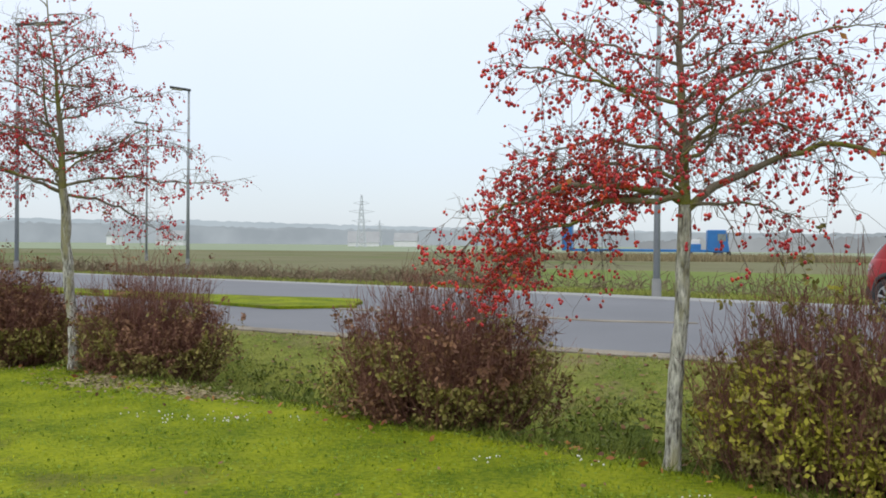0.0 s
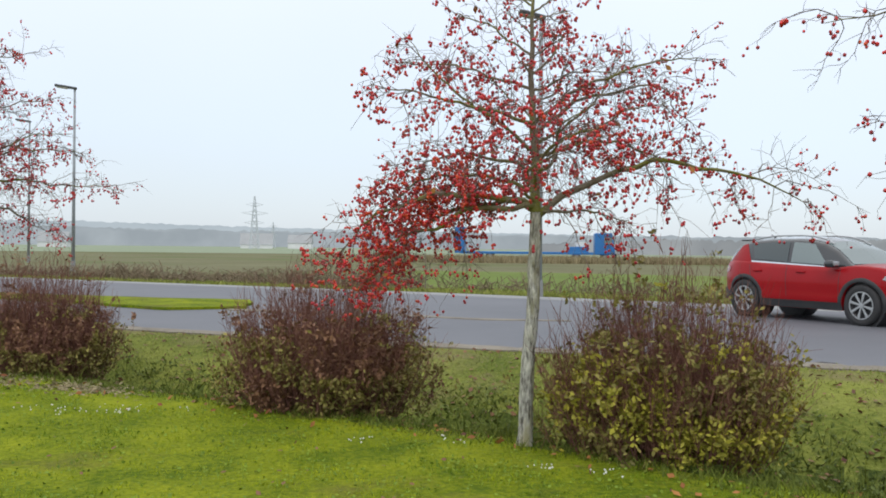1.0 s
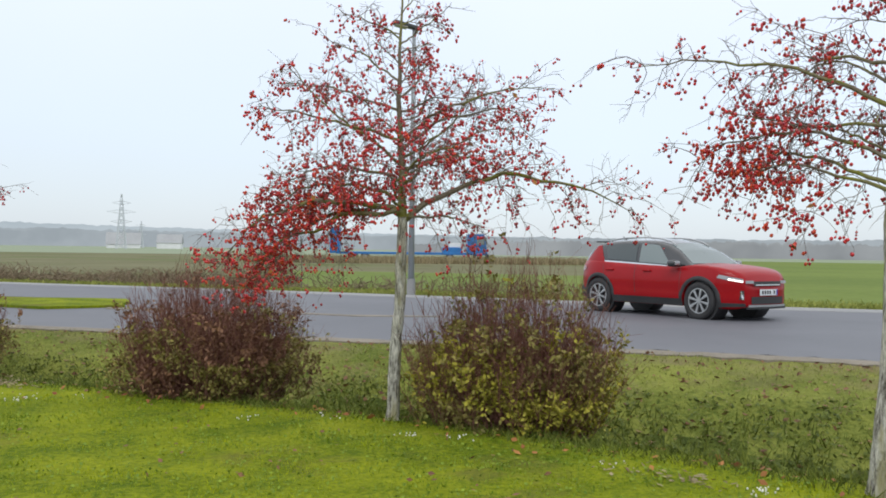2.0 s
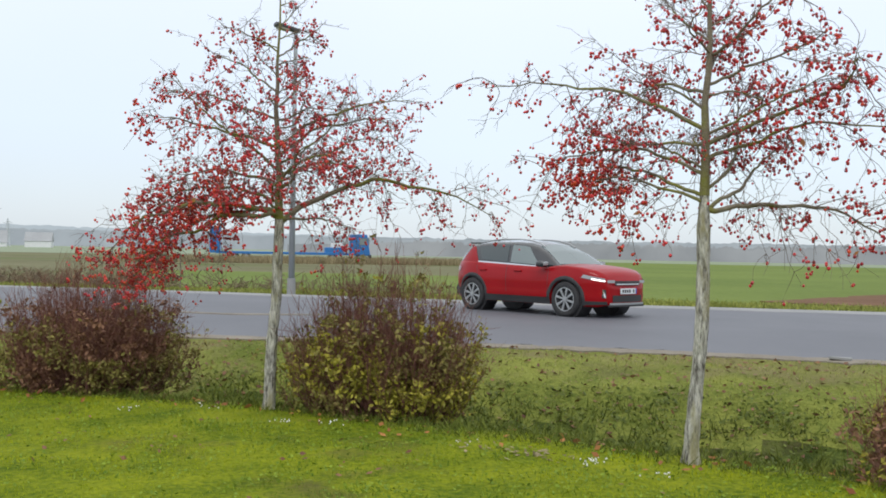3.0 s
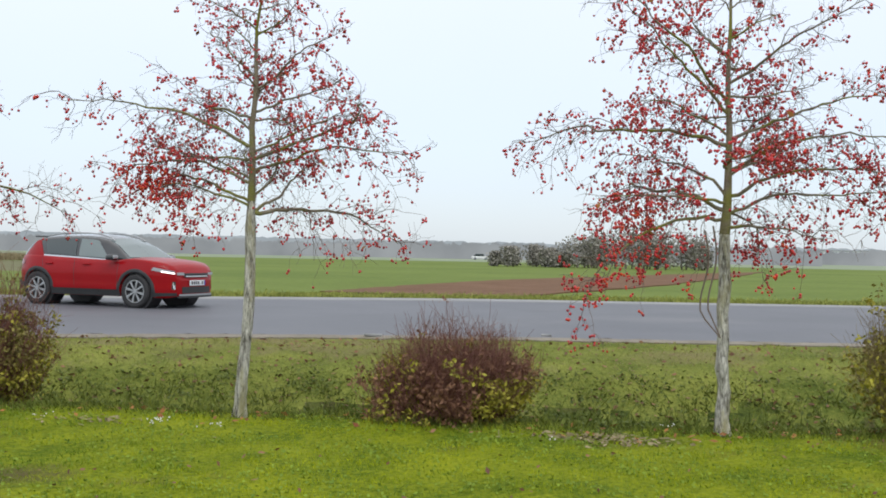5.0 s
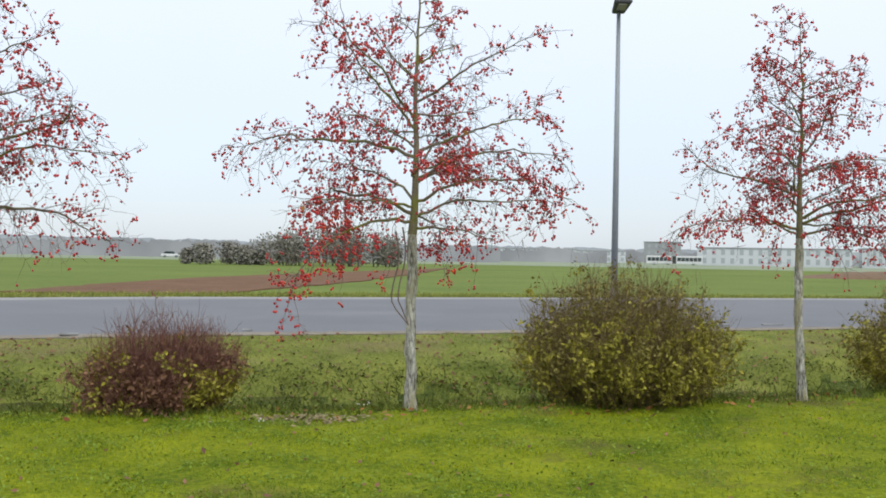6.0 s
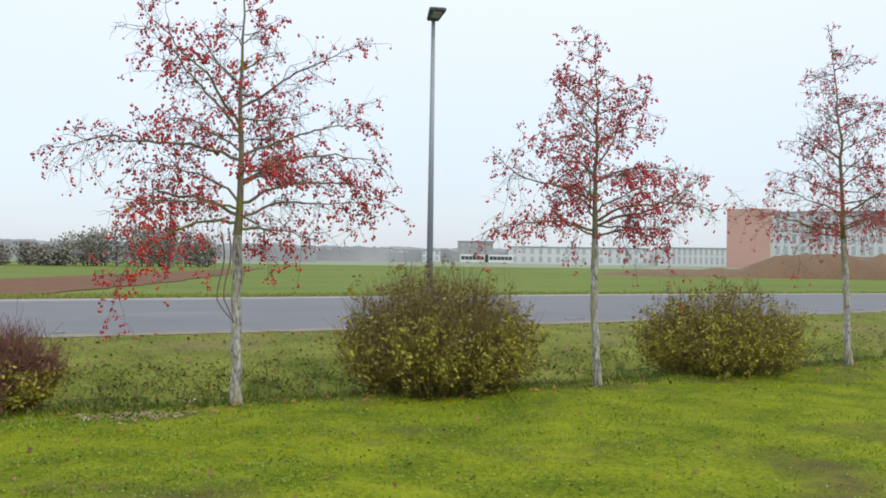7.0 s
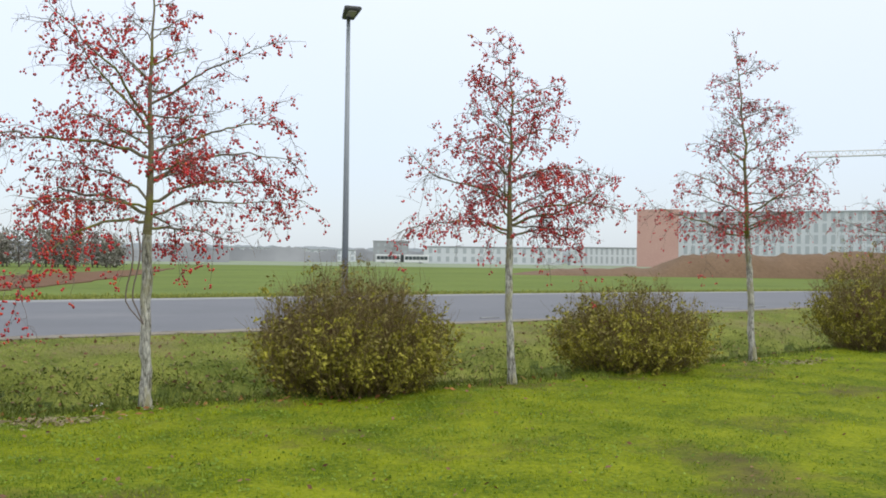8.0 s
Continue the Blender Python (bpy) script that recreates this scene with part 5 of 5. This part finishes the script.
def leafy_weeds(rng):
    """Low leafy herbs on the ditch's slopes."""
    xy, z, _ = polar_points(rng, 60000, -32, 112, 1.06, 1.62)
    xy, z = tufts(rng, xy, z, -0.02)
    c = np.concatenate([xy, (z + np.abs(rng.normal(size=len(z))) * 0.028 + 0.005)[:, None]], 1)
    v, f = scatter_quads(rng, c, 0.034, flat=0.35)
    tagged(new("ditch_herbs", mesh_from("ditch_herbs", v, f, [HERB], smooth=False)), "low leafy green herbs on the ditch slopes", "herbs", kind="stuff")


HERB = material("herb_leaf", (0.034, 0.055, 0.009), (0.17, 0.21, 0.032), 0.8, scale=1.5, fine=6, bump=0.0, island=0.4)
leafy_weeds(rng)


def worn_patch(rng, spots):
    """Bald spots of the lawn covered with pale dead grass and leaf crumbs."""
    pts = []
    for x, y, n, a, b, turn in spots:
        c, s = math.cos(turn), math.sin(turn)
        u, w = rng.normal(size=n) * a, rng.normal(size=n) * b
        pts.append(np.stack([x + u * c - w * s, y + u * s + w * c, rng.uniform(0.0, 0.022, n)], 1))
    v, f = scatter_quads(rng, np.concatenate(pts), 0.028, flat=0.75, long=2.2)
    tagged(new("dead_grass", mesh_from("dead_grass", v, f, [STRAW], smooth=False)), "pale dead grass on bald spots of the lawn", "grass", kind="stuff")


worn_patch(rng, [(-2.0, 13.6, 1500, 0.6, 0.2, -0.6), (-0.8, 12.9, 500, 0.35, 0.14, -0.6), (7.1, 4.85, 300, 0.3, 0.12, -0.9), (4.45, 8.0, 90, 0.25, 0.1, -0.9), (14.4, -2.4, 200, 0.4, 0.15, -0.8)])


def daisies(rng, spots):
    """Small white flower heads in loose patches on the lawn."""
    pts = []
    for x, y, n, w in spots:
        for _ in range(n):
            pts.append((x + rng.normal() * w, y + rng.normal() * w * 0.7, 0.045 + rng.uniform(0, 0.03)))
    v, f = balls(rng, pts, 0.006)
    tagged(new("white_flowers", mesh_from("white_flowers", v, f, [WHITE])), "small white flowers in the lawn", "flowers", kind="stuff")


daisies(rng, [(-0.41, 11.35, 14, 0.10), (-0.07, 11.38, 14, 0.10), (0.03, 11.5, 8, 0.07), (0.43, 11.42, 4, 0.03), (1.9, 10.15, 8, 0.06), (2.5, 10.14, 8, 0.07), (-0.8, 11.5, 8, 0.12),
              (3.05, 9.3, 10, 0.07), (3.38, 9.1, 10, 0.08), (4.16, 8.2, 5, 0.09), (4.74, 7.4, 24, 0.05), (7.76, 4.71, 7, 0.03), (6.61, 4.95, 3, 0.03), (4.98, 6.93, 8, 0.06)])


def weeds(rng):
    """Withered tall weeds along the far side of the road."""
    tubes = Tubes()
    b = np.radians(np.concatenate([rng.uniform(-34, 6, 2000), rng.uniform(6, 24, 250)]))
    r = reach(far_line, b) + np.abs(rng.normal(size=len(b))) * 4.0 + 1.2
    for bb, rr in zip(b, r):
        x, y = rr * math.sin(bb), rr * math.cos(bb)
        h = rng.uniform(0.18, 0.52) * (1.0 + 0.9 * noise.noise(Vector((x * 0.35, y * 0.35, 2))))
        for k in range(2):
            tubes.add([(x, y, 0.08), (x + rng.normal() * 0.08, y + rng.normal() * 0.08, h * 0.6), (x + rng.normal() * 0.22, y + rng.normal() * 0.2, h)], 0.014, 0.010, 3)
    tagged(new("withered_weeds", tubes.mesh("withered_weeds", WEED)), "withered brown weeds along the far roadside", "weeds", kind="stuff")


weeds(rng)
b = np.radians(rng.uniform(-34, 112, 60000))
r = reach(far_line, b) + np.abs(rng.normal(size=len(b))) * 1.4 + 0.1
blades("far_verge_blades", rng, np.stack([r * np.sin(b), r * np.cos(b)], 1), np.full(len(b), 0.11), 0.11, 0.02, VERGE_BLADE, "rough green grass along the far road edge")

xy = np.stack([rng.uniform(2, 36, 16000), rng.uniform(86, 99, 16000)], 1)
blades("meadow_grass", rng, xy, np.full(len(xy), 0.1), 0.62, 0.035, STRAW, "tall dry grass in the meadow before the lorry", lean=0.3)


def vine():
    """A dark leafless vine hanging beside the trunk."""
    ob = thing("vine", "dark leafless vine looped against the tree trunk", "vine", at=(7.99, 4.36, 0), turn=-61.5)
    for dx, top in ((-0.15, 1.62), (-0.09, 1.66)):
        t = Tubes()
        u = np.linspace(0, 1, 12)
        x = np.where(u < 0.8, dx + 0.03 * np.sin(u * 7), dx + (u - 0.8) / 0.2 * (-dx - 0.02))
        t.add(np.stack([x, np.full(12, -0.06), top - (top - 0.78) * u**0.9], 1), 0.008, 0.006, 5)
        part("strand", t.mesh("strand", TWIG), TWIG, ob)


vine()


def road_marks():
    for i, (x, y, a, l) in enumerate([(10.3, 11.4, -44, 0.26), (11.76, 10.53, -50, 0.2), (12.57, 9.94, -50, 0.16), (19.37, 3.88, -47, 0.4), (20.38, 3.03, -47, 0.45), (27.76, -2.69, -46, 0.7), (28.76, -3.54, -46, 0.6)]):
        bm = box(bmesh.new(), (-l / 2, -0.05, -0.02), (l / 2, 0.05, 0.012), 0.006)
        for v in bm.verts:
            v.co += noise.noise_vector(Vector((v.co.x * 9, v.co.y * 9, i))) * 0.03 * Vector((1, 1, 0)).length * 0.5
        me = bpy.data.meshes.new("paint_flake")
        bm.to_mesh(me)
        bm.free()
        me.materials.append(CONCRETE)
        ob = new("edge_stone", me)
        ob.matrix_world = pose(x, y, ROAD_Z + 0.018, 0, 0, a)
        tagged(ob, "small pale stone at the asphalt's edge", "stone", "stones along the road")


road_marks()


sheet("road_seam", [(-0.74, 22.15), (2.61, 20.82), (3.68, 20.01), (5.41, 19.58), (5.41, 19.4), (3.85, 19.64), (2.55, 20.52), (-0.73, 21.82)], ROAD_Z + 0.032,
      GRAVEL, "gritty seam between the two asphalt lanes", "road", depth=0.03, ragged=0.06)


def sapling():
    ob = thing("sapling", "bare staked sapling in the far verge", "sapling", at=(3.6, 31.2, 0.1))
    t = Tubes()
    r2 = np.random.default_rng(9)
    t.add([(0, 0, 0), (0.02, 0, 0.6), (-0.02, 0, 1.2)], 0.02, 0.008, 5)
    for k in range(16):
        t.add(limb_path(r2, (0, 0, 0.3 + 0.05 * k), r2.uniform(0, 6.28), 0.3, 0.7, -0.3, n=4), 0.006, 0.003, 3)
    part("stem", t.mesh("stem", TWIG), TWIG, ob)


sapling()
